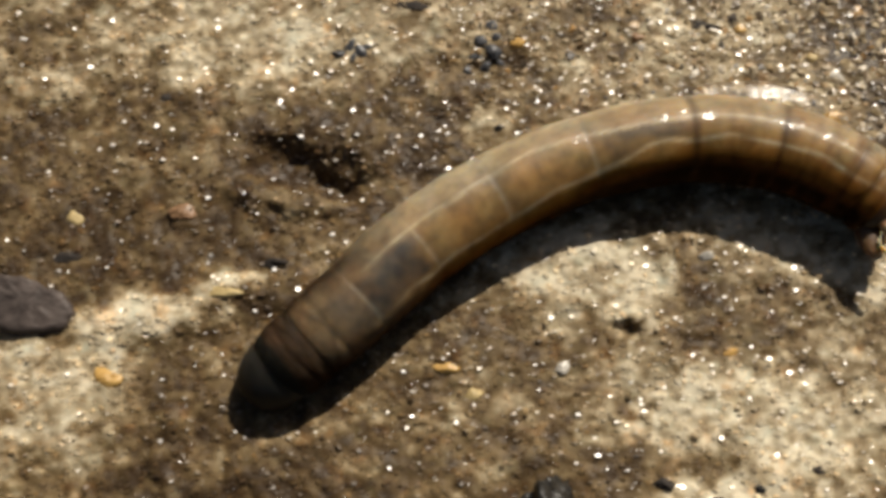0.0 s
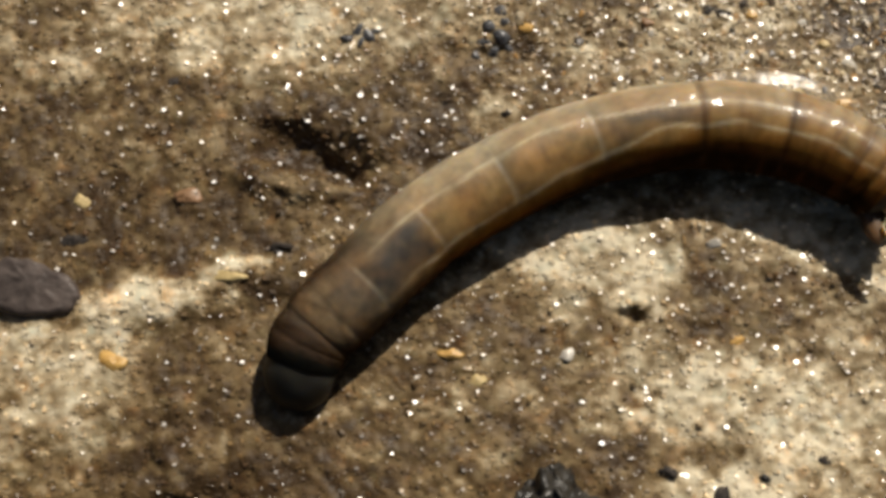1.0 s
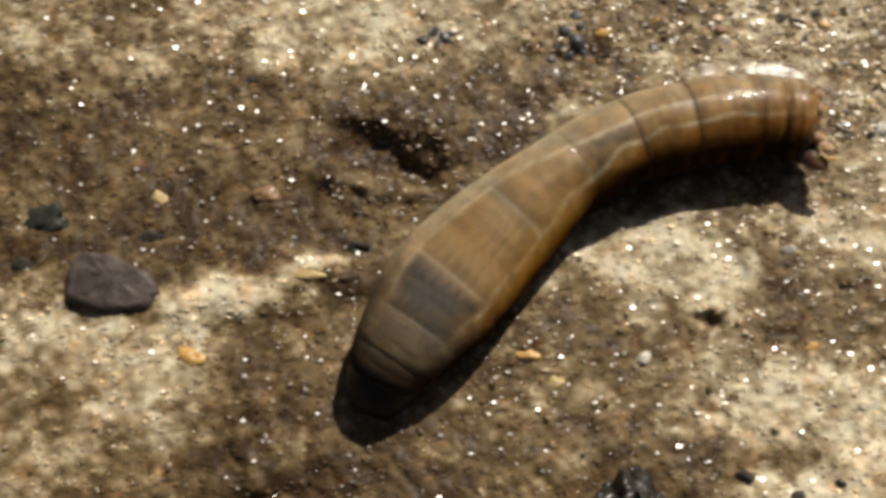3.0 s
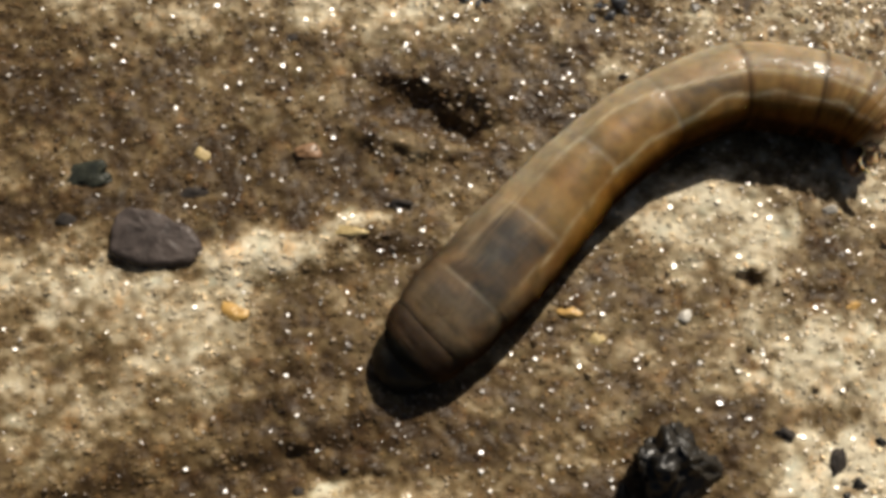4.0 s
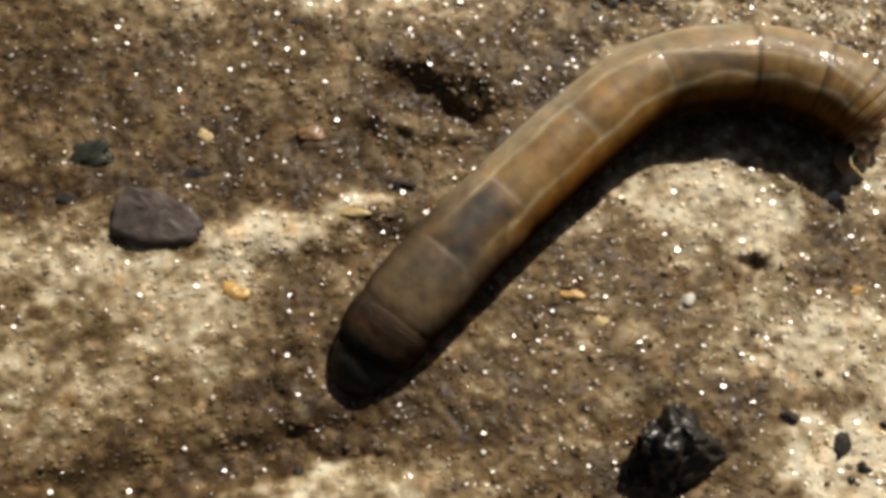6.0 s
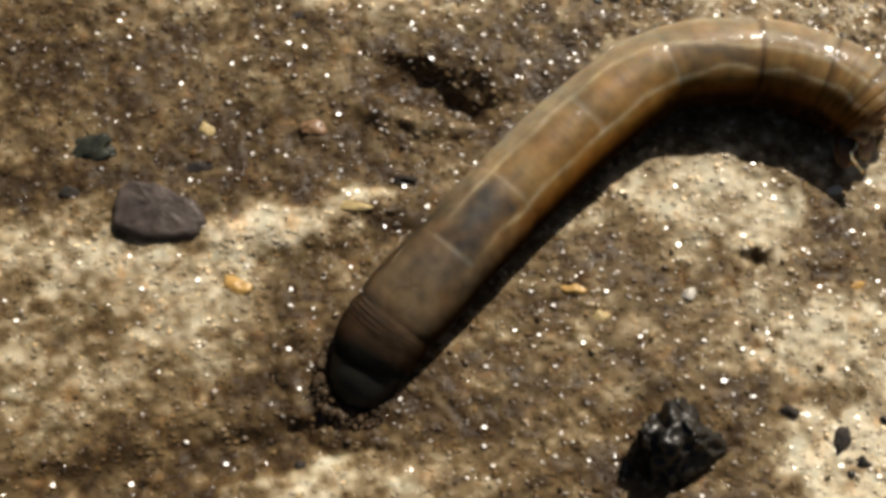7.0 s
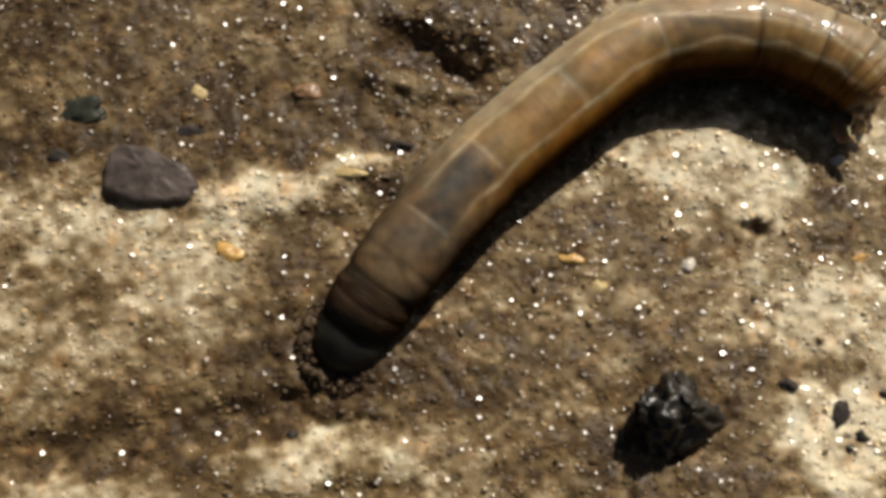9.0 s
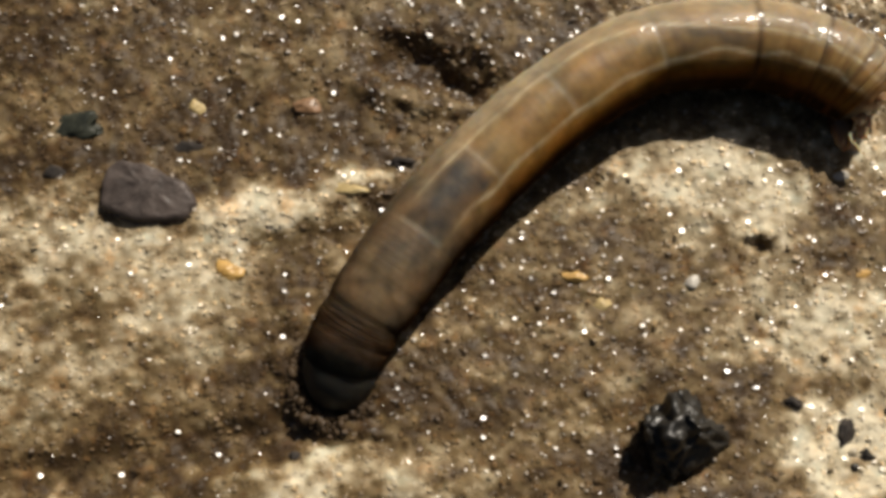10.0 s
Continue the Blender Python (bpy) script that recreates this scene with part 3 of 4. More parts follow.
# ---- stones and pebbles ----
def lump(name, x, y, rx, ry, rz, turn, material, label, category, seed, sink=0.45, rough=0.22, facets=2, crag=0.0):
    """An uneven stone with flattened faces, bedded in the sand."""
    rng = random.Random(seed)
    bm = bmesh.new()
    bmesh.ops.create_icosphere(bm, subdivisions=facets + 1, radius=1)
    cuts = [(Vector((rng.gauss(0, 1), rng.gauss(0, 1), rng.gauss(0, 0.8))).normalized(), rng.uniform(0.5, 0.85)) for _ in range(12)]
    shift = Vector((rng.uniform(0, 50), rng.uniform(0, 50), rng.uniform(0, 50)))
    for v in bm.verts:
        p = v.co * (1 + rough * noise.noise(v.co * 1.4 + shift) + rough * 0.4 * noise.noise(v.co * 4 + shift))
        for n, d in cuts:
            over = p.dot(n) - d
            if over > 0:
                p = p - n * over * 0.85
        if crag:
            p = p * (1 + crag * (0.5 - abs(noise.noise(v.co * 2.3 + shift))) + crag * 0.6 * (0.3 - abs(noise.noise(v.co * 5.1 + shift))) + crag * 0.3 * noise.noise(v.co * 11 + shift))
        v.co = (p.x * rx * MM, p.y * ry * MM, p.z * rz * MM)
    for f in bm.faces:
        f.smooth = True
    me = bpy.data.meshes.new(name)
    bm.to_mesh(me)
    bm.free()
    me.materials.append(material)
    ob = new(name, me)
    ob.matrix_world = pose(x * MM, y * MM, (float(height_at(x, y)) + rz * (1 - 2 * sink)) * MM, rng.uniform(-8, 8), rng.uniform(-8, 8), turn)
    return tagged(ob, label, category)


def slab(name, x, y, outline, thick, material, label, category):
    """A flat angular stone from a plan of corners, with worn upper edges, chipped sides and a pitted top."""
    bm = bmesh.new()
    plan = []
    for i, (px, py) in enumerate(outline):
        qx, qy = outline[(i + 1) % len(outline)]
        for k in (0.0, 0.34, 0.67):
            at = Vector((px + (qx - px) * k, py + (qy - py) * k, 0))
            chip = 0.16 * noise.noise(at * 1.1) + 0.10 * noise.noise(at * 3.3)
            plan.append(at * (1 + chip / max(at.length, 0.5)))
    rings = []
    for z, size in ((-0.5, 1.0), (0.0, 1.01), (0.55 * thick, 0.99), (0.86 * thick, 0.945), (thick, 0.87), (1.06 * thick, 0.75), (1.1 * thick, 0.6), (1.12 * thick, 0.4), (1.13 * thick, 0.2)):
        row = []
        for p in plan:
            v = Vector((p.x * size, p.y * size, z))
            v += Vector((0.07, 0.07, 0.11)) * noise.noise(v * 1.7 + Vector((4, 1, 0))) + Vector((0.05, 0.05, 0.06)) * noise.noise(v * 4.6) + Vector((0, 0, 0.025)) * noise.noise(v * 11)
            row.append(bm.verts.new(v * MM))
        rings.append(row)
    n = len(plan)
    for low, high in zip(rings, rings[1:]):
        for i in range(n):
            bm.faces.new((low[i], low[(i + 1) % n], high[(i + 1) % n], high[i]))
    bm.faces.new(rings[-1])
    bmesh.ops.subdivide_edges(bm, edges=bm.edges[:], cuts=1, use_grid_fill=True)
    for v in bm.verts:
        v.co += Vector((0.3, 0.3, 1)) * 0.035 * MM * noise.noise(v.co * 5200)
    bmesh.ops.recalc_face_normals(bm, faces=bm.faces[:])
    for f in bm.faces:
        f.smooth = True
    me = bpy.data.meshes.new(name)
    bm.to_mesh(me)
    bm.free()
    me.materials.append(material)
    ob = new(name, me)
    ob.location = (x * MM, y * MM, float(height_at(x, y)) * MM)
    return tagged(ob, label, category)


slab("flat_stone", -23.1, -3.2, [(-2.3, 1.2), (-1.6, 1.62), (-0.4, 1.5), (0.8, 1.0), (1.8, 0.6), (2.5, -0.1), (2.7, -0.7), (2.2, -1.6), (0.6, -1.85), (-0.9, -1.7), (-2.1, -1.4), (-2.5, -0.9), (-2.55, 0.3)], 0.55, SLATE, "flat angular grey-brown stone bedded in pale sand", "stone")
lump("black_stone", 5.7, -15.3, 2.6, 2.2, 2.2, 20, COAL, "black wet craggy lump of stone on damp sand", "stone", 12, 0.38, 0.8, 4, 0.36)

lump("pebble", 0.2, -6.9, 1.0, 0.36, 0.20, 1, OCHRE, "flat ochre pebble bedded in damp sand", "pebble", 137, 0.6, 0.6, 2)
lump("pebble", -18.34, -7.43, 1.14, 0.67, 0.36, -8, OCHRE, "flat straw-yellow pebble bedded in damp sand", "pebble", 138, 0.6, 0.6, 2)
lump("pebble", -14.84, 2.22, 1.00, 0.53, 0.28, 6, RUST, "flat rust-brown pebble bedded in damp sand", "pebble", 139, 0.6, 0.6, 2)
lump("pebble", -20.93, 1.87, 0.68, 0.66, 0.28, -3, STRAW, "small straw-yellow pebble bedded in damp sand", "pebble", 140, 0.6, 0.6, 2)
lump("pebble", 4.41, 12.75, 0.64, 0.49, 0.26, 11, OCHRE, "bright orange pebble bedded in damp sand", "pebble", 141, 0.6, 0.6, 2)
lump("pebble", 22.79, 8, 0.78, 0.56, 0.30, 2, OCHRE, "rounded ochre pebble bedded in damp sand", "pebble", 142, 0.6, 0.6, 2)
lump("pebble", -12.29, -2.62, 1.50, 0.49, 0.26, -7, STRAW, "long pale straw-coloured pebble bedded in damp sand", "pebble", 143, 0.6, 0.6, 2)
lump("pebble", 6.61, -6.74, 0.57, 0.41, 0.22, 7, QUARTZ, "white quartz pebble bedded in damp sand", "pebble", 144, 0.6, 0.6, 2)
lump("pebble", 15.77, -6.01, 0.57, 0.41, 0.22, -2, OCHRE, "small ochre pebble bedded in damp sand", "pebble", 145, 0.6, 0.6, 2)
lump("dark_pebble", -16.21, 9.37, 0.51, 0.42, 0.26, -11, DARK, "dark wet grit lump bedded in damp sand", "pebble", 146, 0.62, 0.9, 2)
for k, (cx, cy, cr) in enumerate(((-6.1, 12.2, 0.42), (-5.5, 12.6, 0.5), (-4.9, 12.4, 0.46), (-4.4, 12.7, 0.3), (-5.3, 12.0, 0.34))):
    lump("dark_pebble", cx, cy, cr * 1.2, cr * 0.7, cr * 0.5, 61 * k, BLUISH, "blue-grey wet grit lump on pale sand", "pebble", 420 + k, 0.56, 0.3, 2, 0.1)
lump("dark_pebble", -27.7, 0.3, 1.45, 1.2, 0.5, 8, MOSSY, "dark greenish grit lump sunk in damp sand", "pebble", 253, 0.7, 0.6, 3, 0.2)
lump("dark_pebble", 14.55, -14.42, 0.66, 1.02, 0.42, -1, DARK, "dark wet grit lump bedded in damp sand", "pebble", 150, 0.62, 0.9, 2)
lump("dark_pebble", 11.89, -13.21, 0.66, 0.51, 0.32, -10, DARK, "dark wet grit lump bedded in damp sand", "pebble", 151, 0.62, 0.9, 2)
for k, (cx, cy, cr) in enumerate(((3.0, -16.6, 0.5), (15.5, -15.7, 0.4), (14.9, -16.4, 0.34), (16.9, -13.4, 0.32))):
    lump("black_crumb", cx, cy, cr, cr * 0.85, cr * 0.6, 40 * k, COAL, "small black wet stone crumb on damp sand", "stone", 300 + k, 0.5, 0.8, 2, 0.3)
lump("pebble", 1.56, -8.35, 0.72, 0.45, 0.24, 4, STRAW, "pale crumb-like pebble bedded in damp sand", "pebble", 152, 0.6, 0.6, 2)
lump("dark_pebble", 3.33, 7.43, 0.37, 0.29, 0.18, -5, DARK, "dark wet grit lump bedded in damp sand", "pebble", 153, 0.62, 0.9, 2)
lump("dark_pebble", 19.96, -12.52, 0.48, 0.38, 0.24, 9, DARK, "dark wet grit lump bedded in damp sand", "pebble", 154, 0.62, 0.9, 2)
lump("pebble", 11.5, 13.31, 0.57, 0.45, 0.24, -9, RUST, "small rust-brown pebble bedded in damp sand", "pebble", 156, 0.6, 0.6, 2)
lump("pebble", 23.2, 10.53, 0.50, 0.53, 0.27, 5, QUARTZ, "white glossy quartz pebble bedded in damp sand", "pebble", 157, 0.6, 0.6, 2)
lump("dark_pebble", -1.66, 15.39, 1.36, 0.51, 0.32, -4, DARK, "dark wet grit lump bedded in damp sand", "pebble", 158, 0.62, 0.9, 2)
for k, (cx, cy, cr) in enumerate(((2.9, 14.0, 0.5), (3.2, 13.2, 0.4), (2.3, 12.9, 0.55), (3.0, 12.3, 0.6), (1.9, 12.0, 0.45), (2.6, 11.4, 0.5), (1.5, 11.2, 0.36), (3.4, 11.6, 0.34))):
    lump("dark_pebble", cx, cy, cr, cr * 0.8, cr * 0.5, 47 * k, BLUISH, "blue-grey wet grit lump on damp sand", "pebble", 400 + k, 0.56, 0.3, 2, 0.1)
lump("dark_pebble", 15.76, 14.06, 1.21, 0.45, 0.28, -8, DARK, "dark wet grit lump bedded in damp sand", "pebble", 161, 0.62, 0.9, 2)
lump("dark_pebble", -21.2, -0.35, 1.0, 0.6, 0.34, 6, DARK, "dark wet grit lump bedded in damp sand", "pebble", 162, 0.62, 0.9, 2)
lump("dark_pebble", -28.2, -2.3, 1.15, 0.6, 0.36, -3, DARK, "dark wet grit lump bedded in damp sand", "pebble", 163, 0.62, 0.9, 2)
lump("pebble", 20.78, 13.5, 0.50, 0.45, 0.24, 11, QUARTZ, "small whitish pebble bedded in damp sand", "pebble", 164, 0.6, 0.6, 2)
lump("pebble", 21.99, 12.01, 0.43, 0.38, 0.20, 2, STRAW, "small straw-coloured pebble bedded in damp sand", "pebble", 165, 0.6, 0.6, 2)
lump("pebble", 20.08, 8.78, 0.50, 0.45, 0.24, -7, STRAW, "rounded straw-coloured pebble bedded in damp sand", "pebble", 166, 0.6, 0.6, 2)
lump("pebble", 20.62, 6.98, 0.57, 0.49, 0.26, 7, QUARTZ, "rounded whitish pebble bedded in damp sand", "pebble", 167, 0.6, 0.6, 2)
lump("pebble", 17.72, 13.92, 0.50, 0.41, 0.22, -2, OCHRE, "small ochre pebble bedded in damp sand", "pebble", 168, 0.6, 0.6, 2)
lump("dark_pebble", -14.17, -17.2, 0.42, 0.38, 0.24, -11, DARK, "dark wet grit lump bedded in damp sand", "pebble", 169, 0.62, 0.9, 2)
lump("dark_pebble", -9.5, -0.83, 0.66, 0.45, 0.28, 8, DARK, "dark wet grit lump bedded in damp sand", "pebble", 172, 0.62, 0.9, 2)
lump("pebble", 14.8, -0.52, 0.50, 0.41, 0.22, -1, QUARTZ, "small whitish pebble bedded in damp sand", "pebble", 173, 0.6, 0.6, 2)


# ---- the larva: rigid rings that ride on a spine ----
larva = new("larva")
tagged(larva, "translucent brown wet larva with dark head crawling on sand", "larva")

JOINTS = 11
GIRTH = (1.2, 2.06, 2.28, 2.4, 2.47, 2.5, 2.47, 2.5, 2.5, 2.42, 2.2)
RINGS_PER_SEGMENT = 14
OVERLAP = 0.68
SEGMENT_LENGTH = (2.6, 2.6, 4.0, 4.6, 4.9, 5.4, 5.8, 5.4, 4.6, 3.9)


def along(values, p):
    """A smooth curve through the values at the whole numbers 0, 1, 2 ..., taken at p."""
    p = min(max(p, 0.0), len(values) - 1.0)
    i = min(int(p), len(values) - 2)
    u = p - i
    b, c = values[i], values[i + 1]
    a = values[i - 1] if i else b * 2 - c
    d = values[i + 2] if i + 2 < len(values) else c * 2 - b
    return (b * 2 + (c - a) * u + (a * 2 - b * 5 + c * 4 - d) * u * u + (b * 3 - a - c * 3 + d) * u ** 3) * 0.5


def smooth(a, b, x):
    k = min(max((x - a) / (b - a), 0.0), 1.0)
    return k * k * (3 - 2 * k)


def blend(a, b, k):
    return tuple(p + (q - p) * k for p, q in zip(a, b))


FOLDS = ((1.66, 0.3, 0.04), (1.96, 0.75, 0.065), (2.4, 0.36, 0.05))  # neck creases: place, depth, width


def shaded_pigment(p, angle, crease=1.0):
    """Skin colour at p along the body, angle in degrees from the middle of the back, with the flanks' light and shade
    painted in.
    """
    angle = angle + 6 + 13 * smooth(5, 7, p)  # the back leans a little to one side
    side = abs(angle)
    wave = 5.5 * noise.noise((p * 2.3, 3.0 if angle > 0 else 9.0, 0)) + (3 * math.cos(2 * math.pi * p) if angle < 0 else 0)
    tan = blend((0.248, 0.149, 0.055), (0.230, 0.138, 0.050), smooth(6, 8, p))
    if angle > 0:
        # sunlit haze on the upper flank, painted as a paler rim
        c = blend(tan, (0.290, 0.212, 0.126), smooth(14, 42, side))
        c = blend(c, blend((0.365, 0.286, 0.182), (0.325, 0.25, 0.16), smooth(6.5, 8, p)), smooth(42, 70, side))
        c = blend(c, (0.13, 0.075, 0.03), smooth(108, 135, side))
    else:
        # light through the lower flank painted amber, its shade painted near black
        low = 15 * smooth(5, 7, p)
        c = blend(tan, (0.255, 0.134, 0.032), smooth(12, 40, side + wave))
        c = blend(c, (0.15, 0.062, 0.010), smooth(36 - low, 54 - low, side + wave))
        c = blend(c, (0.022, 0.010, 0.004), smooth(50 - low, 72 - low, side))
    neck = blend((0.052, 0.032, 0.020), (0.165, 0.109, 0.060), smooth(1.8, 2.2, p))
    # the neck's colour darkens down both flanks
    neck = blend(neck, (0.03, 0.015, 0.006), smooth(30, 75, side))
    c = blend(neck, c, smooth(2.8, 4.5, p))
    # the amber glow painted on along the rear's lower flank
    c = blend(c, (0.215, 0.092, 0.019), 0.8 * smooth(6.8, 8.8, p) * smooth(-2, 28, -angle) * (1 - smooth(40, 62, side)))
    q = p + 0.3 * noise.noise((angle * 0.06, p * 0.7, 6.0))  # uneven ends of the gut's dark filling
    gut = (0.75 * smooth(2.4, 2.8, q) + 0.25 * smooth(2.95, 3.1, p)) * (1 - smooth(3.75, 4.15, q)) + 0.75 * smooth(6.02, 6.2, p) * (1 - smooth(6.85, 7.1, p))
    gut *= 1 - smooth(20 + wave - 14 * smooth(5.2, 7, p), 34 + wave - 16 * smooth(5.2, 7, p), side)
    gut *= 0.78 + 0.5 * noise.noise((p * 2.3, angle * 0.03, 1.0)) + 0.5 * noise.noise((p * 6.1, angle * 0.07, 4.0))
    c = blend(c, (0.043, 0.038, 0.033), min(max(gut, 0), 1) * 0.92)
    line = (0.45 + 0.55 * crease) * (0.75 + 0.6 * noise.noise((p * 3.1, 7.0 if angle > 0 else 2.0, 4.0))) * math.exp(-((side - 32 + 18 * smooth(5.2, 7, p) - wave) / 2.6) ** 2) * smooth(3.0, 4.0, p) * (1 - 0.7 * smooth(8.6, 9.6, p))
    c = blend(c, (0.62, 0.54, 0.38), min(max(0.6 * line, 0), 1))
    near = p - round(p)
    if round(p) in (3, 4, 5, 6):
        c = blend(c, (0.5, 0.43, 0.32), (0.22 if p < 4.5 else 0.28) * math.exp(-((near + 0.0004 * angle) / 0.03) ** 2) * (1 - smooth(26, 40, side)))
    c = blend(c, (0.03, 0.012, 0.004), 0.5 * math.exp(-((p - 9.36 + 0.0006 * angle) / 0.05) ** 2))
    if round(p) in (6, 7, 8, 9):
        c = blend(c, (0.05, 0.024, 0.009), (0.25 if p < 6.5 else 0.7) * math.exp(-((near - 0.03) / 0.05) ** 2))
    c = blend((0.017, 0.016, 0.013), c, smooth(1.38, 1.62, p + 0.0035 * side))
    # creases are darkened in the colour, on top of the groove in the shape
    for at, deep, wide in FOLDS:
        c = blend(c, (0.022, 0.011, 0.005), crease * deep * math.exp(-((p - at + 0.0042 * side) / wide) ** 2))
    fold = max(0.0, noise.noise((p * 9.0, 0.4, 5.0 + angle * 0.004))) * smooth(6.9, 7.6, p)
    c = blend(c, (0.085, 0.034, 0.008), (0.42 + 0.45 * smooth(7.8, 8.8, p)) * fold)
    spot = Vector((p * 4.8, angle * 0.043, 2.0))
    cloud = 0.3 * noise.noise(spot * 0.55) + 0.34 * noise.noise(spot * 1.3) + 0.24 * noise.noise(spot * 2.4) + 0.1 * noise.noise(spot * 4.5)
    warm = 0.13 * noise.noise(spot * 0.8 + Vector((9, 4, 1)))
    k = 1 + cloud
    return (max(c[0] * (k + warm), 0.004), max(c[1] * k, 0.004), max(c[2] * (k - warm), 0.003))


def paint(me, cols, place, wet=None):
    """Store the skin colours, a position that runs on from ring to ring, and how glossy the skin is."""
    me.attributes.new("wet", "FLOAT", "POINT").data.foreach_set("value", wet or [1.0] * len(cols))
    me.attributes.new("skin", "FLOAT_COLOR", "POINT").data.foreach_set("color", [v for c in cols for v in c])
    me.attributes.new("place", "FLOAT_VECTOR", "POINT").data.foreach_set("vector", [v for c in place for v in c])
    return me


def ring_mesh(name, p, half_back, half_front, radius, around=96, crease=1.0):
    """A slightly bulging closed drum whose axis is x, with its skin colours."""
    steps = (-1.0, -0.8, -0.5, 0.0, 0.5, 0.8, 1.0)
    verts, cols, place, wet = [], [], [], []
    width = 1.0 / RINGS_PER_SEGMENT
    for s in steps:
        x = s * (half_front if s > 0 else half_back)
        r = (radius + along(GIRTH, p + x / SEGMENT_LENGTH[min(int(p), 9)]) - along(GIRTH, p)) * (1 - 0.002 * s * s)
        u = (p + s * width * OVERLAP) % 1
        r *= 1 + (0.055 - 0.033 * smooth(2.0, 3.6, p)) * (math.sin(math.pi * u) ** 0.6 - 0.8)
        here = p + s * width * OVERLAP
        r *= 1 - crease * sum(0.06 * deep * math.exp(-((here - at) / (wide * 1.3)) ** 2) for at, deep, wide in FOLDS)
        r *= 1 - 0.09 * math.exp(-((here - 9.36) / 0.07) ** 2)
        for k in range(around):
            a = 2 * math.pi * k / around
            sag = 1 - 0.05 * max(0, -math.cos(a))
            lump = 1 + 0.02 * noise.noise(((p + s * width * OVERLAP) * 2.2, math.sin(a) * 1.3, math.cos(a) * 1.3))
            verts.append((x * MM, r * lump * MM * math.sin(a), r * lump * MM * math.cos(a) * sag))
            deg = math.degrees(a) if a <= math.pi else math.degrees(a) - 360
            cols.append((*shaded_pigment(p + s * width * OVERLAP, deg, crease), 1))
            place.append(((p + s * width * OVERLAP) * 4.8 * MM, *verts[-1][1:]))
            # gloss fades on the lower flank so that its painted shade stays dark
            wet.append(smooth(-48, -18, deg) * smooth(1.6, 3.4 if crease == 1.0 else 2.2, p) * (1 - 0.35 * smooth(6.4, 7.4, p)))
    faces = []
    for i in range(len(steps) - 1):
        for k in range(around):
            l = (k + 1) % around
            faces.append((i * around + k, (i + 1) * around + k, (i + 1) * around + l, i * around + l))
    for first in (0, (len(steps) - 1) * around):
        rim = list(range(len(verts), len(verts) + around))
        verts += verts[first:first + around]
        cols += cols[first:first + around]
        place += place[first:first + around]
        wet += wet[first:first + around]
        faces.append(tuple(rim if first == 0 else reversed(rim)))
    me = set_mesh(name, verts, faces, SKIN)
    me.polygons.foreach_set("use_smooth", [True] * (len(faces) - 2) + [False, False])
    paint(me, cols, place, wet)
    return me


def head_mesh():
    """A blunt dark cone with a rounded snout; x runs back along the body, the snout is at -x."""
    around, prof = 64, ((-1.75, 0.0), (-1.71, 0.5), (-1.55, 0.98), (-1.25, 1.36), (-0.8, 1.66), (-0.2, 1.9), (0.4, 2.0), (1.2, 1.95))
    verts, cols, faces = [], [], []
    for x, r in prof:
        for k in range(around):
            a = 2 * math.pi * k / around
            r2 = r * (1 + 0.03 * math.sin(5 * a) * math.sin(x * 3))
            verts.append((x * MM, r2 * MM * math.sin(a), r2 * MM * math.cos(a) * 0.95))
            cols.append((*blend((0.014, 0.013, 0.011), (0.030, 0.029, 0.024), smooth(-0.9, 0.3, x) * (0.6 + 0.4 * noise.noise((x * 2, math.sin(a) * 2, math.cos(a) * 2)))), 1))
    for i in range(len(prof) - 1):
        for k in range(around):
            l = (k + 1) % around
            faces.append((i * around + k, (i + 1) * around + k, (i + 1) * around + l, i * around + l))
    me = set_mesh("head", verts, faces, HORN)
    return paint(me, cols, verts)


def lobe_mesh(length, wide, tint, tip=(0.42, 0.33, 0.20)):
    """A fleshy tapering lobe that points along +x."""
    around, verts, cols, faces = 24, [], [], []
    prof = ((0.0, 1.0), (0.3, 1.05), (0.6, 0.85), (0.85, 0.55), (1.0, 0.12))
    for x, r in prof:
        for k in range(around):
            a = 2 * math.pi * k / around
            verts.append((x * length * MM, r * wide * MM * math.sin(a), r * wide * MM * math.cos(a) * 0.8 + 0.12 * length * MM * x * x))
            cols.append((*blend(tint, tip, smooth(0.3, 0.9, x)), 1))
    for i in range(len(prof) - 1):
        for k in range(around):
            l = (k + 1) % around
            faces.append((i * around + k, (i + 1) * around + k, (i + 1) * around + l, i * around + l))
    faces.append(tuple(reversed(range((len(prof) - 1) * around, len(prof) * around))))
    me = set_mesh("tail_lobe", verts, faces, SKIN)
    return paint(me, cols, verts)


riders = []  # object, place along the spine, offset in the spine's own space, share of the swelling by which it slides sideways


def rider(name, mesh, p, offset=None, label="", slide=0.0):
    ob = new(name, mesh)
    ob.parent = larva
    if label:
        ob["label"] = label
    riders.append((ob, p, offset or Matrix(), slide))
    return ob


rider("head", head_mesh(), 0.72, label="blunt dark grey head capsule")
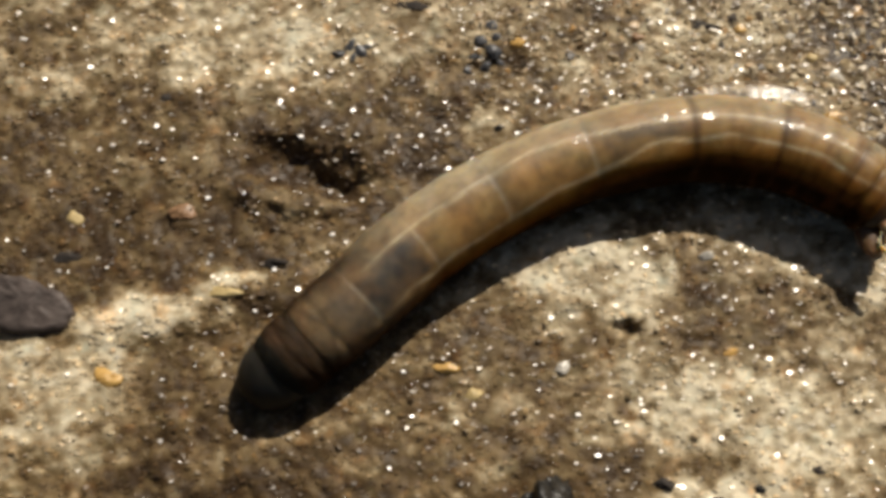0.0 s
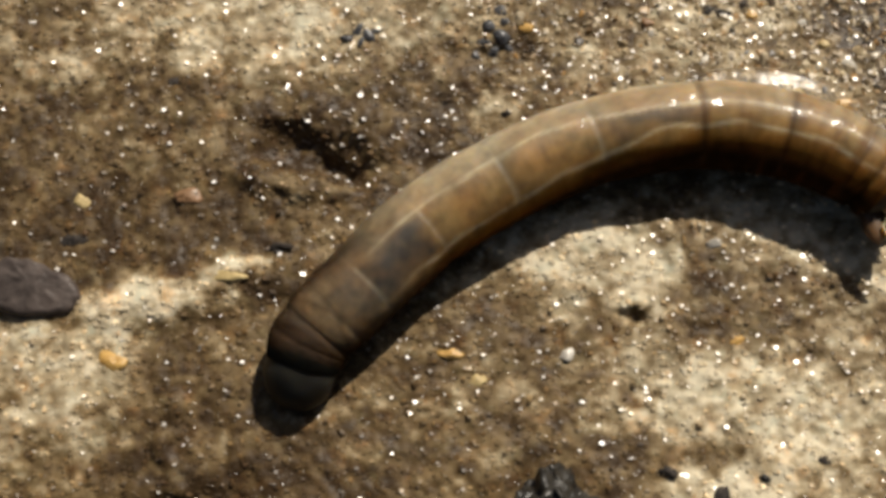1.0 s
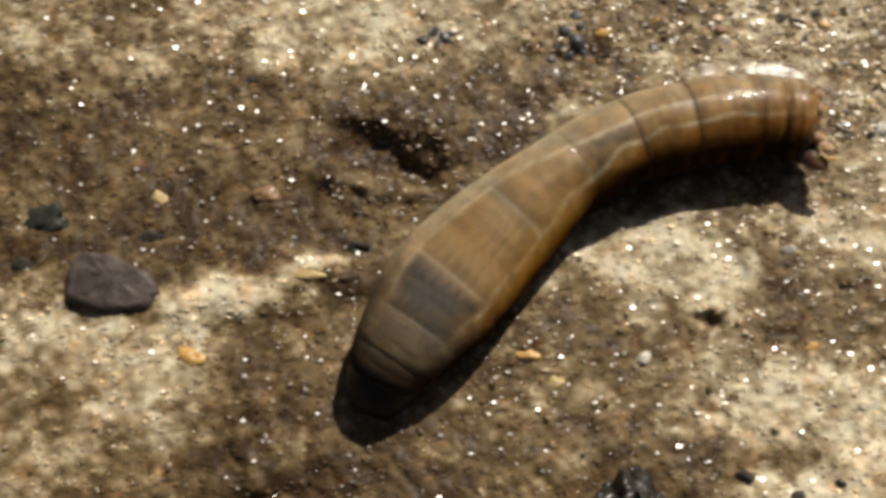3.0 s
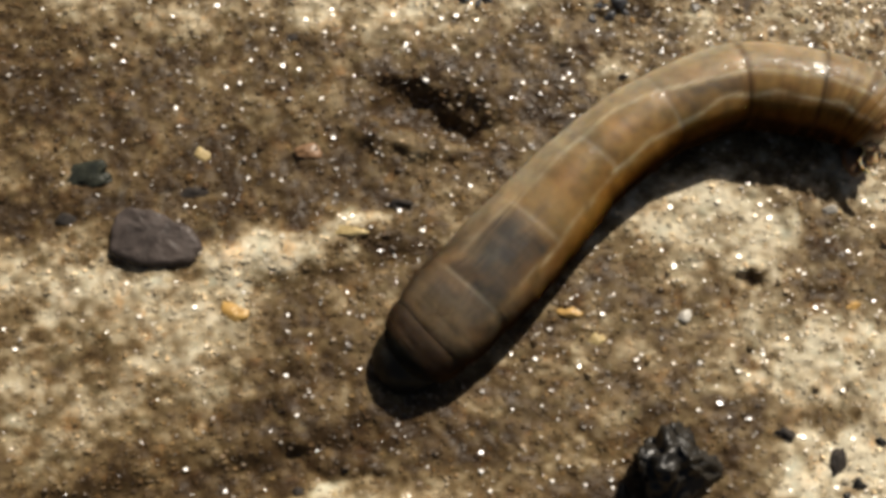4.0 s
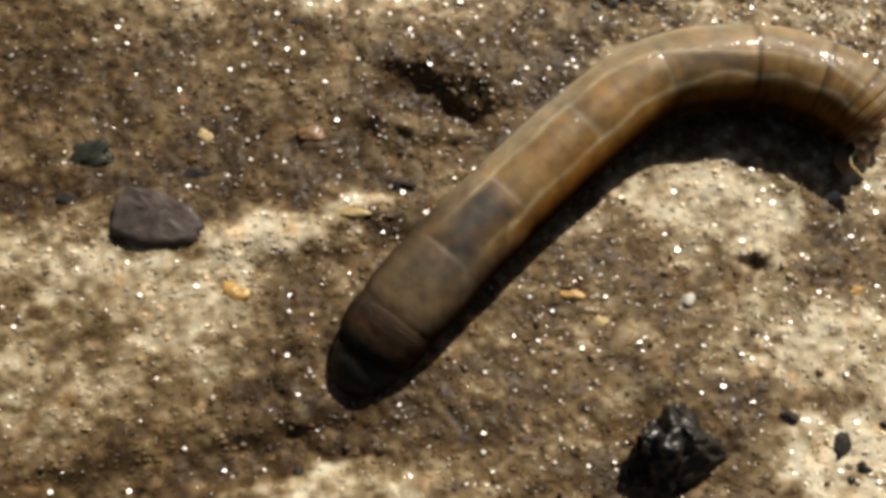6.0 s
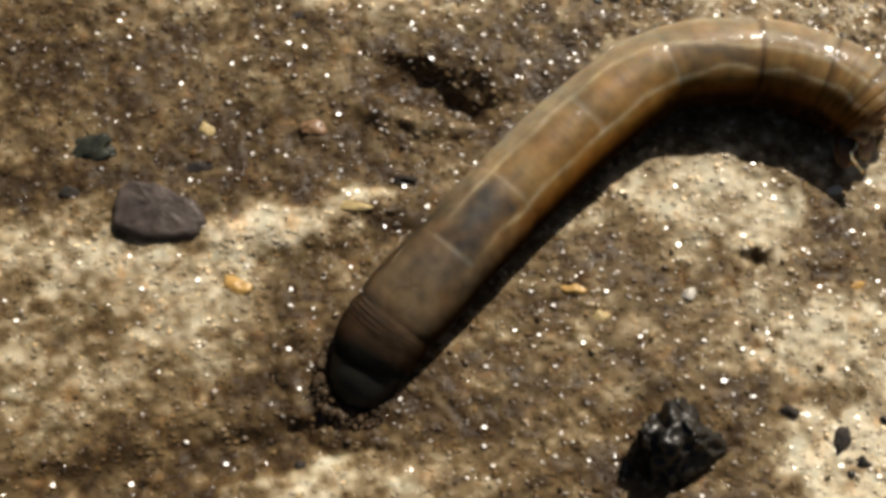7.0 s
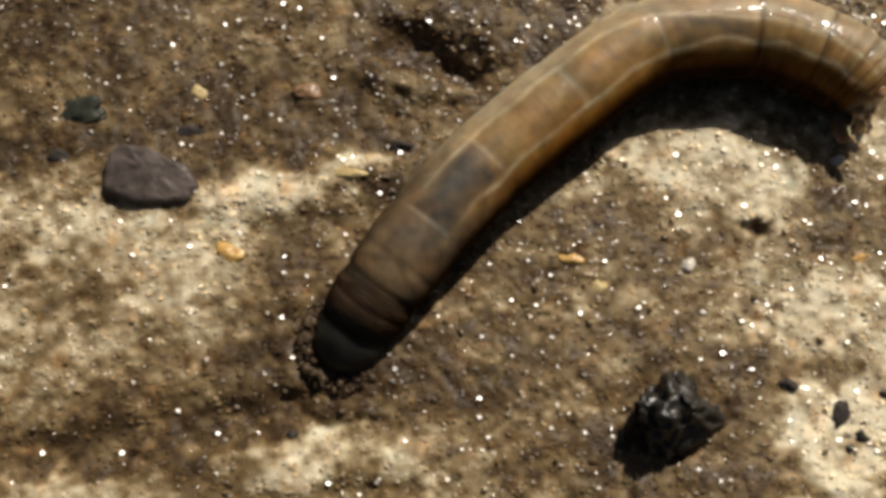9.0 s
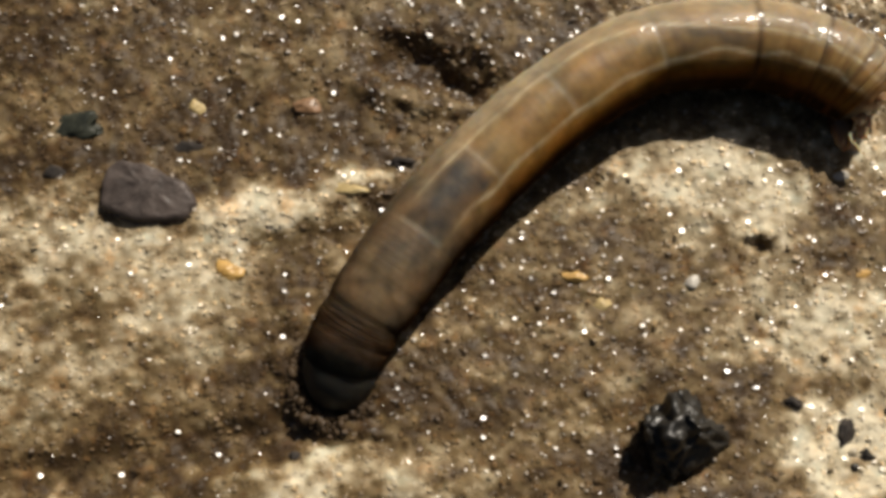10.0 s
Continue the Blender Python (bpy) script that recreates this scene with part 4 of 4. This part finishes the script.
for seg in range(1, JOINTS - 1):
    step = SEGMENT_LENGTH[seg] / RINGS_PER_SEGMENT
    for k in range(RINGS_PER_SEGMENT):
        p = seg + (k + 0.5) / RINGS_PER_SEGMENT
        if p > 9.65:
            continue
        back = step * (0.6 if k == 0 else OVERLAP)
        front = step * (0.6 if k == RINGS_PER_SEGMENT - 1 else OVERLAP)
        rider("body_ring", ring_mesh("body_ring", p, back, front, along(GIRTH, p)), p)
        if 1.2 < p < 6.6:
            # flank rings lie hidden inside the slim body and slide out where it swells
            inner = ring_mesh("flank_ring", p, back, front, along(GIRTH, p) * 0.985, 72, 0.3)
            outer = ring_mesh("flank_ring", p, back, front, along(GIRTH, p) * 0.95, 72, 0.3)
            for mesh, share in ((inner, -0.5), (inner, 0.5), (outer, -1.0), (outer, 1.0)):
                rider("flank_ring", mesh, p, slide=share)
    if seg > 1:
        rider("joint_ring", ring_mesh("joint_ring", float(seg), step * 1.2, step * 1.2, along(GIRTH, seg) * 0.99), float(seg), label="darker narrow skin fold between segments")


def tail_mesh():
    """A blunt wrinkled end that closes the body; x runs on along the body."""
    around, prof = 48, ((-0.8, 2.19), (-0.3, 2.24), (0.1, 2.18), (0.45, 1.97), (0.75, 1.6), (0.98, 1.15), (1.1, 0.6), (1.12, 0.02))
    verts, cols, faces = [], [], []
    for x, r in prof:
        for k in range(around):
            a = 2 * math.pi * k / around
            spot = Vector((x * 1.1, r * math.sin(a), r * math.cos(a)))
            rr = r * (1 + smooth(-0.3, 0.4, x) * (0.1 * noise.noise(spot * 1.3) + 0.07 * noise.noise(spot * 3.0)))
            verts.append((x * MM, rr * MM * math.sin(a), rr * MM * math.cos(a) * 0.97))
            deg = math.degrees(a) if a <= math.pi else math.degrees(a) - 360
            amber = blend((0.17, 0.075, 0.018), (0.36, 0.22, 0.09), min(max(0.4 + 1.3 * noise.noise(spot * 2.2), 0), 1))
            amber = blend(amber, (0.035, 0.016, 0.006), min(max(1.6 * noise.noise(spot * 1.7 + Vector((7, 3, 1))), 0), 1))
            # shade of the lower side painted onto the tail end
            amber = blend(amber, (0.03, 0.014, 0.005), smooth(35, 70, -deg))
            cols.append((*blend(shaded_pigment(9.7 + x * 0.1, deg), amber, smooth(-0.7, 0.3, x)), 1))
    for i in range(len(prof) - 1):
        for k in range(around):
            l = (k + 1) % around
            faces.append((i * around + k, (i + 1) * around + k, (i + 1) * around + l, i * around + l))
    me = set_mesh("tail_end", verts, faces, SKIN)
    return paint(me, cols, verts)


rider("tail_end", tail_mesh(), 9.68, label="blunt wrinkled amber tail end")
for turn, length, wide, out in ((-70, 0.7, 0.4, 1.6), (-15, 0.55, 0.42, 1.55), (28, 0.6, 0.45, 1.5), (66, 0.6, 0.42, 1.5), (-45, 0.7, 0.45, 0.8), (120, 0.5, 0.4, 1.3), (-98, 1.5, 0.5, 1.35), (-112, 1.2, 0.42, 0.8)):
    a = radians(turn)
    rider("tail_lobe", lobe_mesh(length, wide, (0.2, 0.1, 0.035)), 9.68, pose(0.5 * MM, out * MM * math.sin(a), out * MM * math.cos(a), 0, 0, 25 * math.sin(a)), "amber fleshy tail lobe with a pale tip")
rider("tail_lobe", lobe_mesh(2.3, 0.85, (0.045, 0.022, 0.009), (0.16, 0.09, 0.04)), 9.68, pose(0.1 * MM, -1.3 * MM, -0.55 * MM, 0, 0, -55), "drooping dark brown tail lobe")


def fin_mesh(length, high, seed):
    """A thin crumpled pale flap that trails along +x."""
    n, verts, faces, cols = 26, [], [], []
    for i in range(n):
        u = i / (n - 1)
        x, y = length * u, 0.25 * math.sin(5.5 * u + seed) + 0.12 * noise.noise((u * 7, seed, 0))
        tall = high * (0.35 + 0.65 * math.sin(math.pi * (0.1 + 0.9 * u)) ** 0.7) * (1 + 0.3 * noise.noise((u * 9, seed, 4)))
        for dy, z in ((0.05, 0.0), (0.04 + 0.12 * noise.noise((u * 6, seed, 2)), tall), (-0.04 + 0.12 * noise.noise((u * 6, seed, 2)), tall), (-0.05, 0.0)):
            verts.append((x * MM, (y + dy) * MM, z * MM))
            cols.append((*blend((0.30, 0.20, 0.10), (0.58, 0.50, 0.36), min(z / high, 1.0)), 1))
    for i in range(n - 1):
        for k in range(4):
            l = (k + 1) % 4
            faces.append((4 * i + k, 4 * i + 4 + k, 4 * i + 4 + l, 4 * i + l))
    faces += [(0, 1, 2, 3), (4 * n - 1, 4 * n - 2, 4 * n - 3, 4 * n - 4)]
    return paint(set_mesh("tail_fin", verts, faces, SKIN), cols, verts)


for seed, m in ((0.4, pose(-0.2 * MM, -2.1 * MM, -0.6 * MM, 35, 0, -20)), (2.1, pose(0.7 * MM, -1.8 * MM, 0.0 * MM, 30, 0, -35))):
    rider("tail_fin", fin_mesh(1.9, 0.55, seed), 9.68, m, "thin crumpled pale tail flap")


def make_water():
    """A bulging sheet of clear water drawn up against the larva's flank, running out on the sand."""
    out = (1.6, 2.0, 2.35, 2.7, 3.05, 3.4, 3.75, 4.05, 4.3, 4.45)
    rise = (3.0, 2.35, 1.85, 1.62, 1.54, 1.48, 1.38, 1.05, 0.45, -0.35)
    across, rows = 37, 110
    verts, faces = [], []
    for i in range(rows):
        u = i / (rows - 1)
        x = 5.5 + 15.5 * u
        middle = along((2.9, 4.7, 5.6, 5.9, 5.5, 4.4), 5 * u)
        full = max(math.sin(math.pi * u), 0.0) ** 0.35
        wide = 0.55 + 0.45 * full + 0.07 * noise.noise((x * 0.4, 2.0, 0)) + 0.03 * noise.noise((x * 1.3, 5.0, 0))
        for k in range(across):
            y = middle + wide * along(out, k / 4)
            h = full * along(rise, k / 4) - 0.2 * (1 - full)
            h += 0.07 * noise.noise((x * 0.6, y * 0.8, 3.0)) + 0.03 * noise.noise((x * 1.7, y * 1.9, 8.0))
            verts.append((x * MM, y * MM, h * MM))
    for i in range(rows - 1):
        for k in range(across - 1):
            n = i * across + k
            faces.append((n, n + across, n + across + 1, n + 1))
    ob = new("water_film", set_mesh("water_film", verts, faces, FILM))
    ob.visible_shadow = False
    return tagged(ob, "thin clear sheet of water on sand against the larva", "water")


water = make_water()


def collar_mesh():
    """A crescent of wet silt crumbs that the head pushes up before it; x runs back along the body."""
    rng = np.random.RandomState(77)
    bm = bmesh.new()
    for _ in range(300):
        u = rng.rand()
        a = radians(66 + 186 * u)
        full = math.sin(math.pi * min(max(u, 0.04), 0.96)) ** 0.5
        out = 2.15 + 0.85 * rng.rand() ** 1.4 * full
        size = (0.07 + 0.27 * rng.rand() ** 3) * (0.6 + 0.4 * full)
        at = pose(1.2 * out * math.cos(a) * MM, out * math.sin(a) * MM, (rng.rand() * 0.3 - 0.12) * full * MM, *rng.uniform(-25, 25, 2), rng.uniform(0, 360))
        made = bmesh.ops.create_icosphere(bm, subdivisions=1, radius=size * MM, matrix=at @ Matrix.Diagonal((1.4, 1.0, 0.55, 1)))
        for v in made["verts"]:
            v.co += Vector(rng.uniform(-0.35, 0.35, 3)) * size * MM
    for f in bm.faces:
        f.smooth = True
    me = bpy.data.meshes.new("silt_collar")
    bm.to_mesh(me)
    bm.free()
    me.materials.append(SILT)
    return me


collar = rider("silt_collar", collar_mesh(), 0.95, label="dark wet silt crumbs pushed up round the head")


def motions():
    """Where the larva's spine lies: snout, head base, nine joints and tail, in millimetres on the sand."""
    tracks = [[] for _ in riders]

    def spine(t, *joints, fat=(0.0,)):
        dip = 0.4 + 0.45 * smooth(3.0, 5.0, t)
        swell = (0.0, *fat, *[0.0] * (10 - len(fat)))[:11]
        line = [Vector((x, y, g * 0.76 - dip * (2.4 if i == 0 else 1.7 if i == 1 else 0.6 if i == 2 else 0))) for i, ((x, y), g) in enumerate(zip(joints, GIRTH))]
        for (ob, p, offset, slide), rows in zip(riders, tracks):
            here = along(line, p)
            fore = (along(line, p + 0.12) - along(line, p - 0.12)).normalized()
            side = Vector((0, 0, 1)).cross(fore).normalized()
            top = fore.cross(side)
            m = Matrix((fore, side, top)).transposed().to_4x4()
            m.translation = (here + side * slide * max(along(swell, p), 0.0)) * MM
            if ob is collar:
                m = Matrix.Rotation(math.atan2(fore.y, fore.x), 4, "Z")  # it lies level and rises once the head begins to dig
                m.translation = (here.x * MM, here.y * MM, (-0.05 - 1.5 * (1 - smooth(5.0, 6.8, t))) * MM)
            roll = 17 * (1 - smooth(4.6, 6.6, p)) * (1 - smooth(1.6, 2.8, t)) * smooth(1.5, 3, p)
            roll -= 14 * smooth(5.8, 7.2, p) * (1 - smooth(3.0, 4.3, t))  # the rear lies turned over a little at first
            rows.append((t, m @ Matrix.Rotation(radians(roll), 4, "X") @ offset))

    spine(0.0, (-10.84, -8.96), (-8.78, -7.09), (-7.15, -5.74), (-4.52, -3.43), (-1.42, -0.49), (2.77, 2.37), (7.97, 4.73), (13.65, 5.86), (18.59, 5.43), (22.52, 3.69), (25.40, 1.40), fat=(0, 0, 0, 0, 0.1))
    spine(0.5, (-10.05, -9.37), (-8.43, -7.33), (-7.22, -6.03), (-4.57, -3.41), (-1.42, -0.39), (2.79, 2.43), (7.97, 4.79), (13.62, 5.99), (18.55, 5.63), (22.52, 3.89), (25.41, 1.63), fat=(0, 0, 0, 0, 0.1))
    spine(1.0, (-8.47, -10.59), (-7.78, -7.74), (-6.96, -5.96), (-4.48, -3.41), (-1.32, -0.28), (2.82, 2.53), (7.96, 4.88), (13.69, 5.90), (18.54, 5.44), (22.37, 3.80), (25.14, 1.56), fat=(0, 0, 0, 0, 0.1))
    spine(1.5, (-7.84, -10.94), (-7.40, -7.82), (-6.73, -5.81), (-4.34, -3.32), (-1.31, -0.57), (2.69, 2.39), (7.93, 4.76), (13.72, 5.93), (18.48, 5.48), (22.18, 3.70), (24.86, 1.31), fat=(0, 0, 0, 0, 0.1))
    spine(2.0, (-8.11, -10.70), (-7.24, -8.55), (-6.24, -6.60), (-4.62, -4.36), (-2.46, -1.82), (0.43, 0.96), (4.49, 3.40), (9.42, 5.37), (13.40, 5.70), (17.34, 4.72), (20.88, 3.08), fat=(0.1, 0.29, 0.35, 0.31, 0.25))
    spine(2.5, (-7.85, -10.30), (-7.03, -8.94), (-6.41, -7.91), (-5.46, -6.35), (-3.63, -3.50), (-0.12, 0.44), (3.51, 3.55), (8.35, 6.06), (11.60, 6.61), (15.20, 6.59), (18.49, 5.84), fat=(0, 0.28, 0.64, 0.88, 0.45))
    spine(3.0, (-8.39, -10.02), (-7.62, -8.44), (-6.97, -7.34), (-6.02, -5.95), (-4.23, -3.46), (-0.89, 0.30), (2.55, 3.40), (5.75, 5.18), (8.97, 6.24), (12.71, 6.90), (16.65, 6.80), fat=(0, 0.3, 0.71, 1.16, 0.65))
    spine(3.2, (-7.91, -10.03), (-7.15, -8.63), (-6.49, -7.61), (-5.63, -6.41), (-3.95, -4.12), (-0.65, 0.00), (2.93, 3.11), (6.41, 5.09), (9.93, 6.30), (13.65, 7.18), (17.55, 7.10), fat=(0, 0.3, 0.72, 1.12, 0.6))
    spine(4.3, (-10.34, -10.71), (-8.80, -9.69), (-7.33, -8.43), (-5.38, -6.38), (-1.88, -2.44), (1.55, 1.63), (5.32, 5.03), (9.89, 6.33), (14.07, 5.66), (16.10, 4.45), (17.36, 3.17), fat=(0.3, 0.56, 0.59, 0.34, 0.01, 0))
    spine(4.5, (-10.35, -10.62), (-8.91, -9.56), (-7.35, -8.14), (-5.49, -6.18), (-2.41, -2.58), (1.31, 1.69), (5.26, 5.38), (9.93, 6.30), (14.02, 5.61), (16.03, 4.41), (17.30, 3.13), fat=(0.3, 0.56, 0.59, 0.34, 0.01, 0))
    spine(5.0, (-11.17, -11.25), (-9.72, -9.67), (-8.33, -8.19), (-6.39, -6.06), (-3.25, -2.40), (0.49, 1.70), (4.68, 5.24), (9.55, 6.17), (13.63, 5.51), (15.64, 4.33), (16.93, 3.07), fat=(0.3, 0.5, 0.42, 0.2, 0.01, 0))
    spine(5.5, (-11.88, -11.82), (-10.45, -9.96), (-9.06, -8.38), (-6.87, -5.73), (-3.77, -2.33), (0.30, 1.80), (4.64, 5.32), (9.69, 6.26), (13.62, 5.57), (15.57, 4.37), (16.85, 3.10), fat=(0.2, 0.35, 0.28, 0.13, 0.01, 0))
    spine(6.8, (-11.53, -14.59), (-10.84, -11.52), (-9.37, -9.20), (-6.63, -5.83), (-3.81, -2.43), (0.30, 2.07), (4.89, 5.71), (10.07, 6.48), (13.93, 5.73), (15.90, 4.52), (17.13, 3.24), fat=(0.25, 0.34, 0.14, 0.01, 0, 0))
    spine(7.0, (-11.45, -14.46), (-10.84, -11.53), (-9.45, -9.21), (-6.60, -5.84), (-3.74, -2.36), (0.34, 2.08), (4.90, 5.69), (9.98, 6.41), (13.88, 5.64), (15.81, 4.41), (16.98, 3.14), fat=(0.25, 0.34, 0.14, 0.01, 0, 0))
    spine(7.5, (-11.97, -13.60), (-10.95, -11.21), (-9.67, -8.99), (-7.13, -5.53), (-4.28, -2.04), (-0.07, 2.14), (4.55, 5.63), (9.72, 6.26), (13.68, 5.60), (15.63, 4.43), (16.79, 3.17), fat=(0.2, 0.29, 0.12, 0.01, 0, 0))
    spine(8.0, (-11.92, -14.04), (-11.27, -11.74), (-10.18, -9.60), (-7.44, -5.69), (-4.69, -2.31), (-0.41, 2.03), (4.35, 5.50), (9.62, 6.17), (13.53, 5.53), (15.50, 4.46), (16.70, 3.32))
    spine(8.5, (-12.11, -14.16), (-11.22, -11.49), (-9.98, -9.28), (-7.61, -5.91), (-4.79, -2.35), (-0.47, 1.77), (4.31, 5.32), (9.59, 6.07), (13.40, 5.34), (15.33, 4.24), (16.52, 3.11))
    spine(9.0, (-12.53, -14.40), (-11.23, -11.29), (-9.92, -9.20), (-7.66, -6.01), (-4.76, -2.43), (-0.44, 1.74), (4.24, 5.30), (9.65, 6.07), (13.32, 5.19), (15.19, 4.07), (16.38, 2.96))
    spine(9.5, (-12.35, -14.70), (-11.78, -12.00), (-10.66, -9.76), (-8.05, -6.06), (-5.09, -2.47), (-0.64, 1.76), (4.20, 5.25), (9.75, 5.98), (13.40, 5.19), (15.26, 4.09), (16.45, 2.98))
    spine(10.0, (-12.11, -14.84), (-12.03, -12.30), (-10.93, -9.77), (-8.28, -5.61), (-5.25, -1.87), (-1.22, 2.24), (3.91, 5.59), (9.31, 6.31), (12.96, 5.68), (14.90, 4.63), (16.19, 3.52))
    for (ob, p, offset, slide), rows in zip(riders, tracks):
        walk(ob, rows)
    # the water soaks away into the sand
    walk(water, [(0.0, pose(3.5 * MM, 0, 0)), (1.5, pose(3.2 * MM, 0, 0)), (2.0, pose(0, 0.1 * MM, 0)), (2.5, pose(-1.5 * MM, 0.8 * MM, 0)), (3.0, pose(-1.5 * MM, 1.1 * MM, -0.1 * MM)), (3.4, pose(-2.5 * MM, 1.0 * MM, -1.4 * MM)), (4.3, pose(-4.0 * MM, 0.6 * MM, -4.5 * MM)), (10.0, pose(-4.0 * MM, 0.6 * MM, -4.5 * MM))])


motions()
